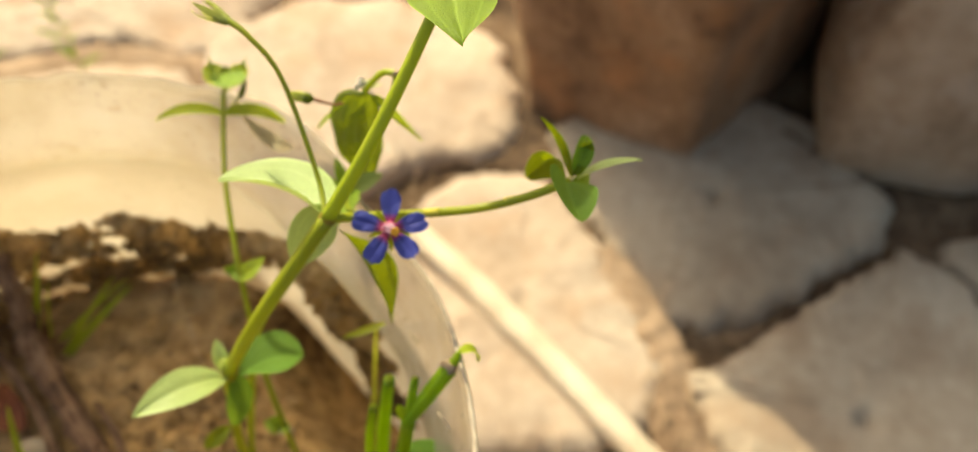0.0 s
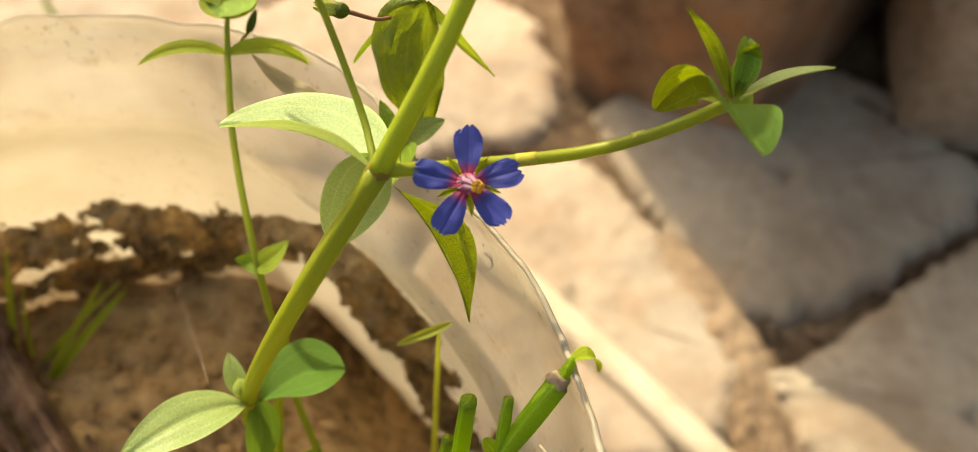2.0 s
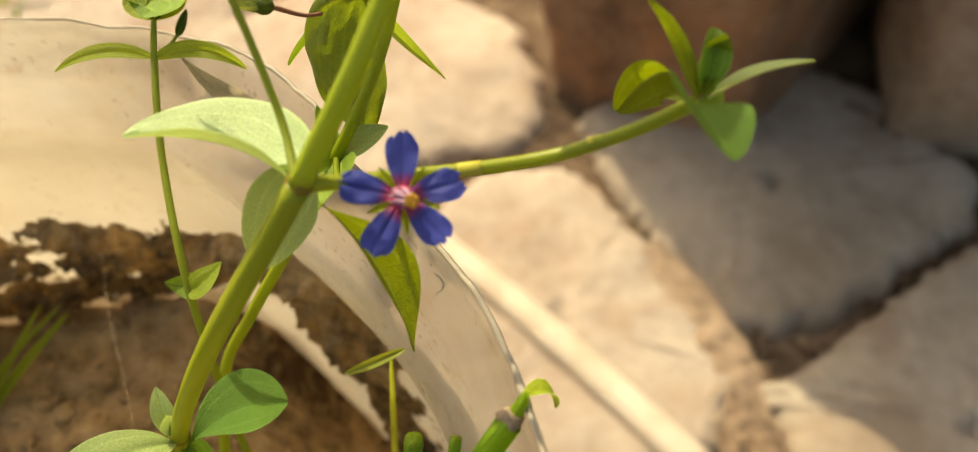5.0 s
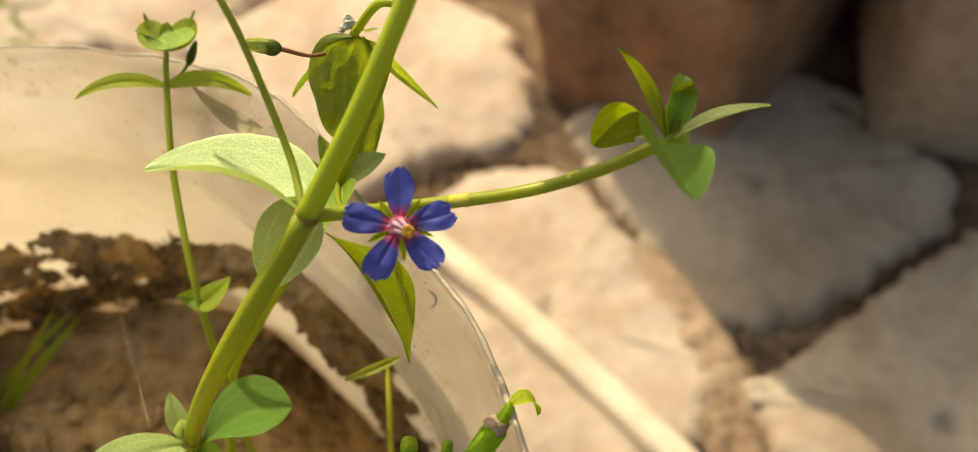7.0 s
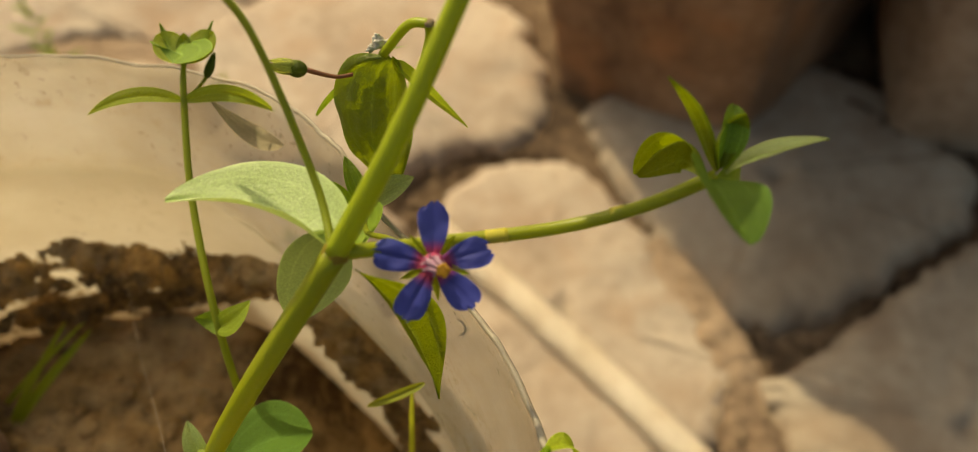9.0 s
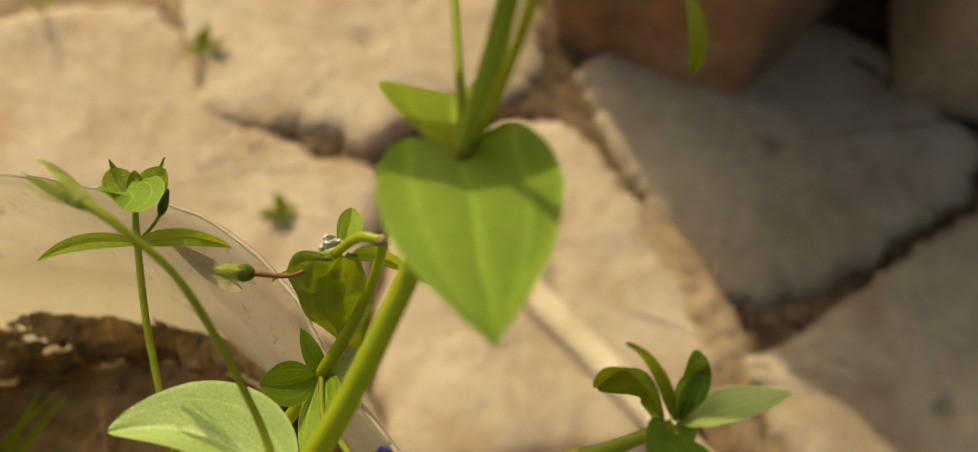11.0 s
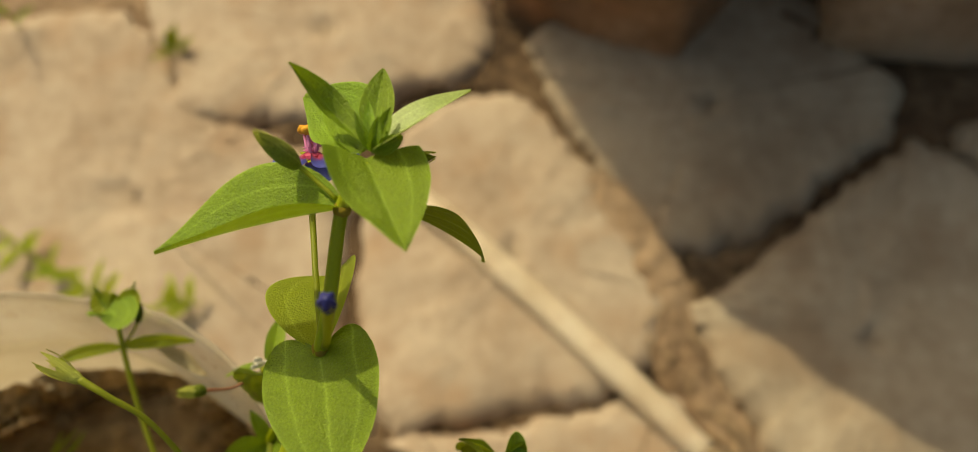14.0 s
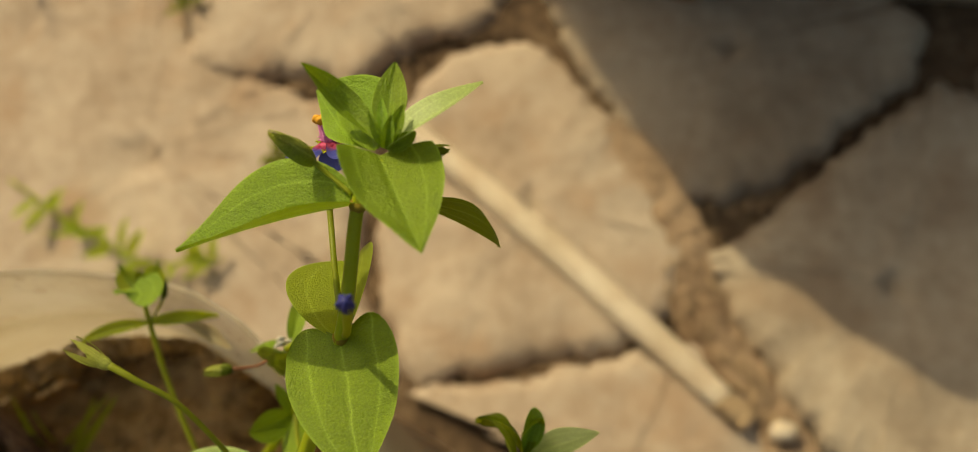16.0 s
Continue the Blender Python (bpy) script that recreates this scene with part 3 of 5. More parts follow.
SUNNY = "sunlit beige paving stone with a worn edge set in earth"
slab([(33, 314), (54, 321), (78, 321), (96, 300), (110, 268), (120, 240), (127, 214), (128, 200), (121, 184), (95, 171), (60, 168), (30, 170), (4, 172), (-6, 210), (-2, 255), (12, 294)],
     0, 1.3, STONE, "long sunlit beige paving stone with a worn edge", bulge=2)
slab([(-64, 337), (-45, 326), (-26, 312), (-8, 301), (5, 291), (-4, 256), (-9, 212), (1, 172), (-60, 172), (-130, 172), (-230, 190), (-300, 280), (-320, 395), (-215, 402), (-150, 414), (-104, 402), (-86, 372)],
     0, 2.7, STONE, "large sunlit beige paving stone beside the plastic container", bulge=1)
slab([(-78, 334), (-48, 322), (-22, 321), (-8, 309), (10, 317), (30, 328), (48, 327), (70, 338), (76, 372), (66, 420), (20, 452), (-50, 458), (-98, 420), (-93, 376)],
     1, 4.1, STONE, "sunlit beige paving stone at the foot of the brown rock", bulge=2)
slab([(-92, 410), (-70, 440), (-60, 480), (-130, 540), (-260, 530), (-340, 470), (-330, 408), (-215, 412), (-150, 424)],
     0, 5.9, STONE, SUNNY, bulge=2)
slab([(0, 171), (40, 169), (80, 169), (112, 170), (131, 171), (146, 120), (154, 70), (110, 40), (60, 36), (56, 70), (54, 110), (30, 150)],
     -1, 6.2, STONE, SUNNY, bulge=2)
slab([(91, 350), (89, 328), (97, 300), (108, 275), (120, 250), (131, 231), (146, 223), (164, 225), (186, 235), (214, 251), (240, 264), (248, 284), (240, 312), (226, 340), (196, 356), (150, 352), (118, 362)],
     2, 7.7, STONE_GREY, "shaded grey paving stone wedged below the brown rocks", slope=(0.02, 0.05), bulge=3)
slab([(133, 205), (152, 211), (188, 232), (218, 249), (243, 262), (258, 256), (276, 226), (296, 170), (286, 110), (230, 84), (186, 92), (166, 108), (154, 130), (145, 152), (138, 172), (133, 190)],
     1, 8.8, STONE_GREY, "grey paving stone half in the rocks' shadow", bulge=2)
slab([(262, 260), (300, 272), (350, 268), (380, 210), (350, 150), (304, 150), (296, 200), (280, 232)], 0, 9.4, STONE_GREY,
     "small shaded grey paving stone beside the rocks", bulge=2)
slab([(-260, 164), (-140, 164), (-118, 120), (-120, 20), (-240, 0), (-330, 60)], 0, 11.4, STONE, SUNNY)


def rock(centre, size, seed, label, turn=0.0, box=0.55, rough=0.16, undercut=None, material=ROCK):
    """undercut: a pivot and a direction in plan, along which the foot of the rock is drawn in."""
    verts, faces = lump(centre, size, seed, rough, 5, 0.9, box, turn)
    if undercut:
        at, way = Vector(undercut[0]) * 0.001, Vector(undercut[1]).normalized()
        for v in verts:
            reach = (v.xy - at).dot(way)
            if reach > 0:
                v.xy -= way * reach * 0.45 * max(0, min(1, 1 - (v.z - 0.02) / 0.11))
    ob = part("rock", verts, faces, material)
    return tagged(ob, label, "rock", "rocks beside the paving")


rock((157, 401, 112), (80, 69, 145), 3.1, "tall reddish brown block of rock in shade", 46, 0.75, 0.09, ((128, 352), (-0.62, 0.79)))
rock((313, 354, 80), (86, 74, 105), 5.3, "large rounded pale brown rock in shade", -16, 0.55, 0.12, None, ROCK_PALE)
rock((246, 452, 110), (62, 54, 145), 9.2, "brown rock wedged behind two others", 5, 0.5, 0.14)


def joint_grit():
    rng = random.Random(4)
    verts, faces = [], []
    lines = [((85, 330), (140, 214)), ((140, 214), (260, 262)), ((138, 205), (160, 120)), ((-60, 342), (0, 300)), ((0, 300), (80, 335)), ((4, 168), (120, 170)), ((80, 340), (110, 380)), ((190, 350), (280, 290))]
    for a, b in lines:
        for i in range(70):
            f = rng.random()
            s = rng.uniform(0.6, 2.6) * (1.6 if rng.random() < 0.1 else 1)
            x, y = a[0] + (b[0] - a[0]) * f + rng.gauss(0, 5), a[1] + (b[1] - a[1]) * f + rng.gauss(0, 5)
            vs, fs = lump((x, y, -7.5 + s * 0.5), (s, s * rng.uniform(0.6, 1), s * 0.7), rng.random() * 40, 0.3, 1)
            o = len(verts)
            verts += vs
            faces += [tuple(q + o for q in f2) for f2 in fs]
    ob = part("grit", verts, faces, EARTH)
    tagged(ob, "loose dark grit lying in the joints between stones", "grit", kind="stuff")


joint_grit()


def sand_bank():
    """Sandy soil washed up against the long stone's edge, falling away into the joint."""
    line = spline([(110, 270, 0), (118, 247, 0), (126, 221, 0), (129, 204, 0), (127, 187, 0), (131, 166, 0), (142, 140, 0), (150, 116, 0)], 130)
    rows = 16
    verts, faces = [], []
    for i, c in enumerate(line):
        t = (line[min(i + 1, 129)] - line[max(i - 1, 0)]).normalized()
        out = Vector((-t.y, t.x, 0))
        for j in range(rows):
            f = j / (rows - 1)
            reach = 8.5 + 3.0 * noise.noise(Vector((i * 0.07, 4, 0))) + 2.5 * math.exp(-((i - 92) / 20) ** 2)
            p = c + out * (-13 + (13 + reach) * f)
            z = -0.1 - 10.5 * max(0, f - 0.5) ** 1.25 - 4 * max(0, 0.2 - f) * 5 + 2.0 * noise.fractal(Vector((p.x * 0.11, p.y * 0.11, 2)), 0.8, 2, 5)
            verts.append(Vector((p.x, p.y, z)) * 0.001)
    for i in range(129):
        for j in range(rows - 1):
            a = i * rows + j
            faces.append((a, a + 1, a + rows + 1, a + rows))
    ob = part("sand", verts, faces, SAND)
    tagged(ob, "reddish sandy soil packed along the paving stone's edge", "sand", kind="stuff")


sand_bank()


def joint_filling(points, width, seed, level, material, label):
    """Loose soil that fills a joint to the given level and thins out at its sides."""
    line = spline([(*p, 0) for p in points], 90)
    rows, verts, faces = 9, [], []
    for i, c in enumerate(line):
        t = (line[min(i + 1, 89)] - line[max(i - 1, 0)]).normalized()
        out = Vector((-t.y, t.x, 0))
        for j in range(rows):
            p = c + out * width * (j / (rows - 1) - 0.5)
            verts.append(Vector((p.x, p.y, level - 9 * abs(j / (rows - 1) - 0.5) + 1.6 * noise.fractal(Vector((p.x * 0.08, p.y * 0.08, seed)), 0.8, 2, 5))) * 0.001)
    for i in range(89):
        for j in range(rows - 1):
            a = i * rows + j
            faces.append((a, a + 1, a + rows + 1, a + rows))
    ob = part("joint_soil", verts, faces, material)
    tagged(ob, label, "soil", kind="stuff")


joint_filling([(-320, 402), (-215, 407), (-150, 419), (-104, 407), (-90, 378), (-78, 345)], 34, 5, -1.2, SAND, "sandy soil filling the joint between paving stones")
# the second strip, over the slab, is dark to stand in for the rocks' shade
joint_filling([(140, 348), (165, 338), (190, 337), (210, 326), (226, 312)], 44, 9, 5.5, EARTH, "dark earth strip deepening the shade at the foot of the rocks")
rng = random.Random(17)
for i in range(16):
    f = rng.random()
    x, y = 118 + 24 * f + rng.gauss(0, 4), 214 - 80 * f + rng.gauss(0, 6)
    a = rng.uniform(0.6, 2.4)
    d = Vector((math.cos(a), -math.sin(a), 0)) * rng.uniform(6, 15)
    vs, fs, uv = tube([(x, y, 2.2), (x + d.x * 0.5, y + d.y * 0.5, 3.4), (x + d.x, y + d.y, 2.0)], [0.5, 0.6, 0.3], 8, 6, 0, 0.3, i)
    tagged(part("straw", vs, fs, DRY_END, uvs=uv), "short brown piece of straw lying in the joint", "straw", "straw bits in the joint")
vs, fs = lump((145, 129, 3), (5.5, 4, 4), 3.7, 0.25, 3)
tagged(part("pebble", vs, fs, REED), "small whitish pebble lying by the reed's end", "pebble")

# dry reed lying over the stones
reed = plant_root("dry_reed", (60, 231, 0), "pale straw-coloured dry reed lying across the paving", "reed")
vs, fs, uv = tube([(18, 282.5, 3), (60, 231, 3.6), (100, 178.5, 3.4), (125.5, 144, 2.8)], [5.6, 6.4, 6.4, 5.3], 40, 14, 0.05, 0.10, 2)
part("stalk", vs, fs, REED, reed, "", uv)
vs, fs, uv = tube([(124.9, 144.8, 2.8), (129, 139.3, 2.7), (133, 134, 2.5)], [5.4, 5.2, 4.5], 12, 14, 0.08, 0.35, 6)
part("broken_end", vs, fs, DRY_END, reed, "brown frayed broken end", uv)



def tuft(name, at, n, height, spread, seed, label, mat):
    root = plant_root(name, at, label, "weed")
    rng = random.Random(seed)
    for i in range(n):
        a = rng.uniform(0, 6.28)
        d = Vector((math.cos(a), math.sin(a), 0))
        b = Vector(at) + d * rng.uniform(0, spread * 0.3)
        t = b + d * rng.uniform(0.3, 1) * spread + Vector((0, 0, height * rng.uniform(0.4, 1)))
        leaf(root, b, t, (0, 0, 1), rng.uniform(2.5, 4.5), mat, arch=rng.uniform(0.5, 2), belly=0.45, nu=8, nv=5)
    return root


tuft("ground_weed", (-41, 281, 0), 9, 7, 9, 3, "tiny dark weed rooted in a crack of the paving", LEAF_DARK)
tuft("ground_weed", (-80, 368, 0), 10, 10, 11, 5, "small dull weed growing between paving stones", LEAF_DARK)


def upright_weed(base, top, seed, label):
    root = plant_root("upright_weed", base, label, "weed", "weeds behind the container")
    b, t = Vector(base), Vector(top)
    stem(root, [b, b.lerp(t, 0.5) + Vector((2, 0, 1)), t], [0.7, 0.5, 0.3], STEM_THIN, n=12, seg=6)
    rng = random.Random(seed)
    for i in range(11):
        f = 0.08 + 0.9 * i / 10
        p = b.lerp(t, f)
        a = i * 2.4
        d = Vector((math.cos(a), math.sin(a) * 0.5, 0.55 + 0.3 * f))
        leaf(root, p, p + d * rng.uniform(9, 15) * (1.1 - 0.5 * f), (0, -0.4, 1), 2.6, LEAF, arch=0.8, belly=0.4, nu=8, nv=5)
    return root


upright_weed((-160, 400, 0), (-166, 408, 48), 2, "thin feathery green weed standing behind the container")
upright_weed((-212, 408, 0), (-222, 404, 44), 6, "thin feathery green weed standing behind the container")



def creeping_weed():
    root = plant_root("creeping_weed", (-108, 250, 2), "low yellowish green weed creeping over the paving behind the container", "weed")
    line = [Vector(q) for q in ((-168, 294, 3), (-132, 262, 6), (-100, 240, 8), (-68, 236, 7))]
    stem(root, line, [0.8, 1.0, 1.0, 0.6], STEM_THIN, n=24, seg=7)
    rng = random.Random(8)
    pts = spline(line, 24)
    for i in range(26):
        q = pts[int(23 * min(1, rng.random() ** 0.7))]
        a = rng.uniform(0, 6.28)
        d = Vector((math.cos(a), math.sin(a), rng.uniform(0.1, 0.7)))
        leaf(root, q, q + d * rng.uniform(8, 15), (0, -0.2, 1), rng.uniform(3, 6), LEAF_LIME, arch=rng.uniform(0.3, 1.5), belly=0.42, nu=8, nv=5)
    return root


creeping_weed()

# ---- plastic container ----
PX, PY, PR, RIM_Z = -33.0, 92.0, 77.0, 215.0


def crease_height(a):
    """Height of the moulded shoulder: high at the far side, sinking towards the right."""
    f = max(0, min(1, (a - 0.5) / 0.9))
    return 182 + 12 * f * f * (3 - 2 * f)


def wall_radius(a, z):
    """Almost upright wall; on the right it is pressed in along a moulded shoulder, above which it leans out to the torn top."""
    b = (a + math.pi) % (2 * math.pi) - math.pi
    foot = 74 - max(0, 165 - z) * 0.02
    dent = math.exp(-((b - 0.75) / (0.42 if b > 0.75 else 0.5)) ** 2)
    rim = 77.6 - 4.2 * dent
    press = max(0, min(1, (1.35 - b) / 0.55)) * max(0, min(1, (b + 0.7) / 0.5))
    shoulder = 74 - 4.5 * press * press * (3 - 2 * press)
    zc = crease_height(max(0, b))
    if z > zc:
        r = shoulder + (rim - shoulder) * min(1.2, (z - zc) / (214 - zc))
    else:
        f = min(1, (zc - z) / 3.5)
        r = shoulder + (foot - shoulder) * f * f * (3 - 2 * f)
    # shallow bead that runs all round at the same height
    r += 0.8 * math.exp(-((z - zc) / 1.4) ** 2) + 0.7 * noise.noise(Vector((math.cos(a) * 2, math.sin(a) * 2, z * 0.012)))
    flare = math.exp(-((b - 0.95) / 0.26) ** 4)
    return r + 0.45 * flare * max(0, z - 206.5)


def rim_height(a):
    p = Vector((math.cos(a), math.sin(a), 0))
    return RIM_Z + 1.6 * noise.noise(p * 3.1) + 0.9 * noise.noise(p * 12) + (0.12 + 0.23 * max(0, p.x - 0.6) / 0.4) * noise.noise(p * 45) + 0.06 * noise.noise(p * 110)


def container():
    root = plant_root("plastic_container", (PX, PY, 0), "clouded translucent plastic container, its torn rim cut open, filled with soil", "container")
    seg, rows, th = 420, 60, 0.9
    verts, faces = [], []
    for side in (0, 1):
        for r in range(rows):
            for j in range(seg):
                a = 2 * math.pi * j / seg
                top = rim_height(a)
                z = 1.0 + (top - 1.0) * (r / (rows - 1)) ** 0.6
                rad = wall_radius(a, z) - side * th
                dent = 0.5 * noise.noise(Vector((math.cos(a) * 5, math.sin(a) * 5, z * 0.05)))
                verts.append(mm(PX + (rad + dent) * math.cos(a), PY + (rad + dent) * math.sin(a), z))
    k = seg * rows
    for r in range(rows - 1):
        for j in range(seg):
            j2 = (j + 1) % seg
            q = (r * seg + j, r * seg + j2, (r + 1) * seg + j2, (r + 1) * seg + j)
            faces.append(q)
            faces.append(tuple(k + x for x in reversed(q)))
    t = (rows - 1) * seg
    for j in range(seg):
        j2 = (j + 1) % seg
        faces.append((t + j, t + j2, k + t + j2, k + t + j))
        faces.append((j2, j, k + j, k + j2))
    part("wall", verts, faces, PLASTIC, root)
    # torn, slightly thickened lip
    verts, faces = [], []
    n, sg = 1000, 7
    for i in range(n):
        a = 2 * math.pi * i / n
        z = rim_height(a) + 0.1
        rad = wall_radius(a, z) - 0.45 + 0.5 * noise.noise(Vector((math.cos(a) * 5, math.sin(a) * 5, z * 0.05)))
        w = 0.5 + 0.5 * math.cos(a - 0.25)
        w = w ** 3
        r = 0.07 + 0.25 * w + (0.03 + 0.2 * w) * noise.noise(Vector((a * 14, 1, 0))) + 0.05 * noise.noise(Vector((a * 60, 4, 0)))
        r = max(r, 0.06)
        for j in range(sg):
            b = 2 * math.pi * j / sg
            rr = rad + r * math.cos(b)
            verts.append(mm(PX + rr * math.cos(a), PY + rr * math.sin(a), z + r * math.sin(b)))
    for i in range(n):
        for j in range(sg):
            i2, j2 = (i + 1) % n, (j + 1) % sg
            faces.append((i * sg + j, i2 * sg + j, i2 * sg + j2, i * sg + j2))
    part("lip", verts, faces, WHITENED, root, "brittle whitish torn edge")
    # floor of the container
    verts = [mm(PX + 69 * math.cos(2 * math.pi * j / 48), PY + 69 * math.sin(2 * math.pi * j / 48), z) for z in (0.5, 2.5) for j in range(48)]
    faces = [tuple(reversed(range(48))), tuple(range(48, 96))] + [(j, (j + 1) % 48, 48 + (j + 1) % 48, 48 + j) for j in range(48)]
    part("bottom", verts, faces, PLASTIC, root)
    return root


container()


def soil_height(x, y):
    dx, dy = x - PX, y - PY
    p = Vector((x, y, 0))
    h = 148 + 2.6 * noise.fractal(p * 0.045, 0.8, 2.1, 6) + 1.7 * noise.fractal(p * 0.20 + Vector((9, 0, 0)), 0.7, 2.1, 5)
    # banked up against the far wall on one side
    far = max(0, min(1, (dy - 0.55 * dx - 20) / 45))
    # shrunk away and sunk along the wall on the sunny side
    a, r = math.atan2(dy, dx), math.hypot(dx, dy)
    sink = max(0, min(1, (1.22 - a) / 0.45)) * max(0, min(1, (a + 0.6) / 0.5)) * max(0, min(1, (r - 44) / 27))
    return h + 3.0 * far ** 1.4 - 33 * sink * sink * (3 - 2 * sink)


def mud_ring():
    """Lumpy dark mud that dried onto the inner wall above the soil."""
    cols, rows = 640, 110
    verts, faces, thick = [], [], []
    for i in range(rows):
        for j in range(cols):
            a = radians(8 + 178 * j / (cols - 1))
            z = 133 + 52 * i / (rows - 1)
            p = Vector((math.cos(a) * 66, math.sin(a) * 66, z * 1.5))
            lift = 4.0 * noise.noise(Vector((a * 5.5, 3, 0))) + 2.2 * noise.noise(Vector((a * 15, 8, 0)))
            lo = 157 + 7 * math.exp(-((a - 1.12) / 0.12) ** 2) - 32 * max(0, min(1, (0.98 - a) / 0.35)) - 6.5 * max(0, min(1, (a - 1.25) / 0.2)) + 2.5 * noise.noise(Vector((a * 9, 1, 4)))
            hi = 172.5 + 0.8 * lift + 5 * max(0, min(1, (1.25 - a) / 0.2)) - 17 * max(0, min(1, (0.88 - a) / 0.3)) + 6 * max(0, min(1, (a - 1.78) / 0.1))
            win = min(z - lo, hi - z) / 3.2
            d = 1.0 * min(1, win) + 2.0 * noise.fractal(p * 0.09, 1.0, 2.1, 6) + (1.1 if a > 1.25 else 0.6) * noise.noise(p * 0.8)
            if a < 0.8:
                d -= (0.8 - a) * 4.0
            # a paler streak runs along the middle of the band
            d -= 3.0 * math.exp(-((z - 160 - 2.5 * noise.noise(Vector((a * 7, 2, 2)))) / 2.0) ** 2) * max(0, 0.35 + noise.noise(Vector((a * 12, 6, 1))) + 0.5 * noise.noise(p * 0.5))
            thick.append(d)
            r = wall_radius(a, z) - 1.1 - max(0, d) * (1.7 + 0.9 * noise.noise(p * 0.5))
            verts.append(mm(PX + r * math.cos(a), PY + r * math.sin(a), z))
    for i in range(rows - 1):
        for j in range(cols - 1):
            q = (i * cols + j, i * cols + j + 1, (i + 1) * cols + j + 1, (i + 1) * cols + j)
            if max(thick[k] for k in q) > 0:
                faces.append(q)
    used = sorted({k for f in faces for k in f})
    at = {k: i for i, k in enumerate(used)}
    ob = part("dried_mud", [verts[k] for k in used], [tuple(at[k] for k in f) for f in faces], MUD)
    tagged(ob, "dark lumpy mud dried onto the container's inner wall", "dried mud", kind="stuff")


mud_ring()


def soil_body():
    rings, seg = 90, 360
    verts, faces = [mm(PX, PY, soil_height(PX, PY))], []
    for i in range(1, rings + 1):
        for j in range(seg):
            a = 2 * math.pi * j / seg
            r = 72.4 * (i / rings)
            x, y = PX + r * math.cos(a), PY + r * math.sin(a)
            verts.append(mm(x, y, soil_height(x, y)))
    for j in range(seg):
        faces.append((0, 1 + j, 1 + (j + 1) % seg))
    for i in range(rings - 1):
        for j in range(seg):
            a, j2 = 1 + i * seg, (j + 1) % seg
            faces.append((a + j, a + seg + j, a + seg + j2, a + j2))
    # side and underside close the body
    a, low = 1 + (rings - 1) * seg, len(verts)
    for j in range(seg):
        p = verts[a + j]
        verts.append(Vector((mm(PX, 0, 0).x + (p.x - mm(PX, 0, 0).x) * 0.93, mm(0, PY, 0).y + (p.y - mm(0, PY, 0).y) * 0.93, 0.003)))
    for j in range(seg):
        j2 = (j + 1) % seg
        faces.append((a + j, low + j, low + j2, a + j2))
    faces.append(tuple(reversed(range(low, low + seg))))
    ob = part("soil", verts, faces, SOIL)
    tagged(ob, "dry lumpy brown soil filling the plastic container", "soil", kind="stuff")


soil_body()


def clods():
    rng = random.Random(11)
    verts, faces = [], []
    for i in range(520):
        a = rng.uniform(-0.5, 3.5)
        r = 69 * math.sqrt(rng.uniform(0.02, 1))
        x, y = PX + r * math.cos(a), PY + r * math.sin(a)
        s = rng.uniform(0.4, 1.5) * (2.0 if rng.random() < 0.10 else 1)
        vs, fs = lump((x, y, soil_height(x, y) + s * 0.15), (s, s * rng.uniform(0.6, 1.1), s * rng.uniform(0.5, 0.8)), rng.random() * 50, 0.4, 2 if s > 1.5 else 1, 1.4)
        o = len(verts)
        verts += vs
        faces += [tuple(q + o for q in f) for f in fs]
    ob = part("soil_crumbs", verts, faces, SOIL, smooth=True)
    tagged(ob, "loose brown soil crumbs scattered over the soil", "soil crumbs", kind="stuff")


clods()


# ---- things on the soil ----
vs, fs, uv = tube([(-59.5, 156.5, 174), (-56.5, 148.5, 164), (-55.5, 143, 157.5), (-42.1, 124, 152.5), (-35.8, 115.4, 151.5), (-27, 103, 151)], [2.0, 2.5, 2.8, 2.7, 2.5, 2.0], 70, 16, 0.10, 0.45, 5)
tagged(part("dry_twig", vs, fs, TWIG, uvs=uv), "rough reddish brown twig lying on the soil", "twig")
vs, fs, uv = tube([(-62, 141, 158), (-52, 128, 153.5), (-44, 114, 152), (-38, 104, 151.5)], [0.9, 1.3, 1.3, 0.8], 40, 10, 0.06, 0.4, 8)
tagged(part("dry_twig", vs, fs, TWIG, uvs=uv), "thin brown twig lying beside a thicker one", "twig")
vs, fs, uv = tube([(-40, 130, 153), (-33, 120, 152.5), (-29, 108, 152), (-24, 100, 151.5)], [0.6, 0.9, 0.9, 0.5], 40, 8, 0.06, 0.4, 9)
tagged(part("dry_twig", vs, fs, TWIG, uvs=uv), "short brown dry stalk lying on the soil", "twig")
vs, fs, uv = blade((-66, 136, 152), (-55, 125, 151.5), (0, -0.3, 1), 9, arch=2, fold=20, belly=0.5, thick=0.4, wave=2.5, seed=3)
tagged(part("dead_leaf", vs, fs, DEAD_LEAF, uvs=uv), "curled reddish brown dead leaf on the soil", "dead leaf")
for c, s, sd in (((-52, 121, 150.5), (4.2, 2.6, 1.8), 2.2), ((2, 122, 149.5), (1.8, 1.4, 1.3), 4.4), ((-23, 118, 149.5), (1.7, 1.2, 1.1), 6.1)):
    vs, fs = lump(c, s, sd, 0.25, 3)
    tagged(part("pebble", vs, fs, PEBBLE), "small pale pebble half sunk in the soil", "pebble", "pebbles in the soil")


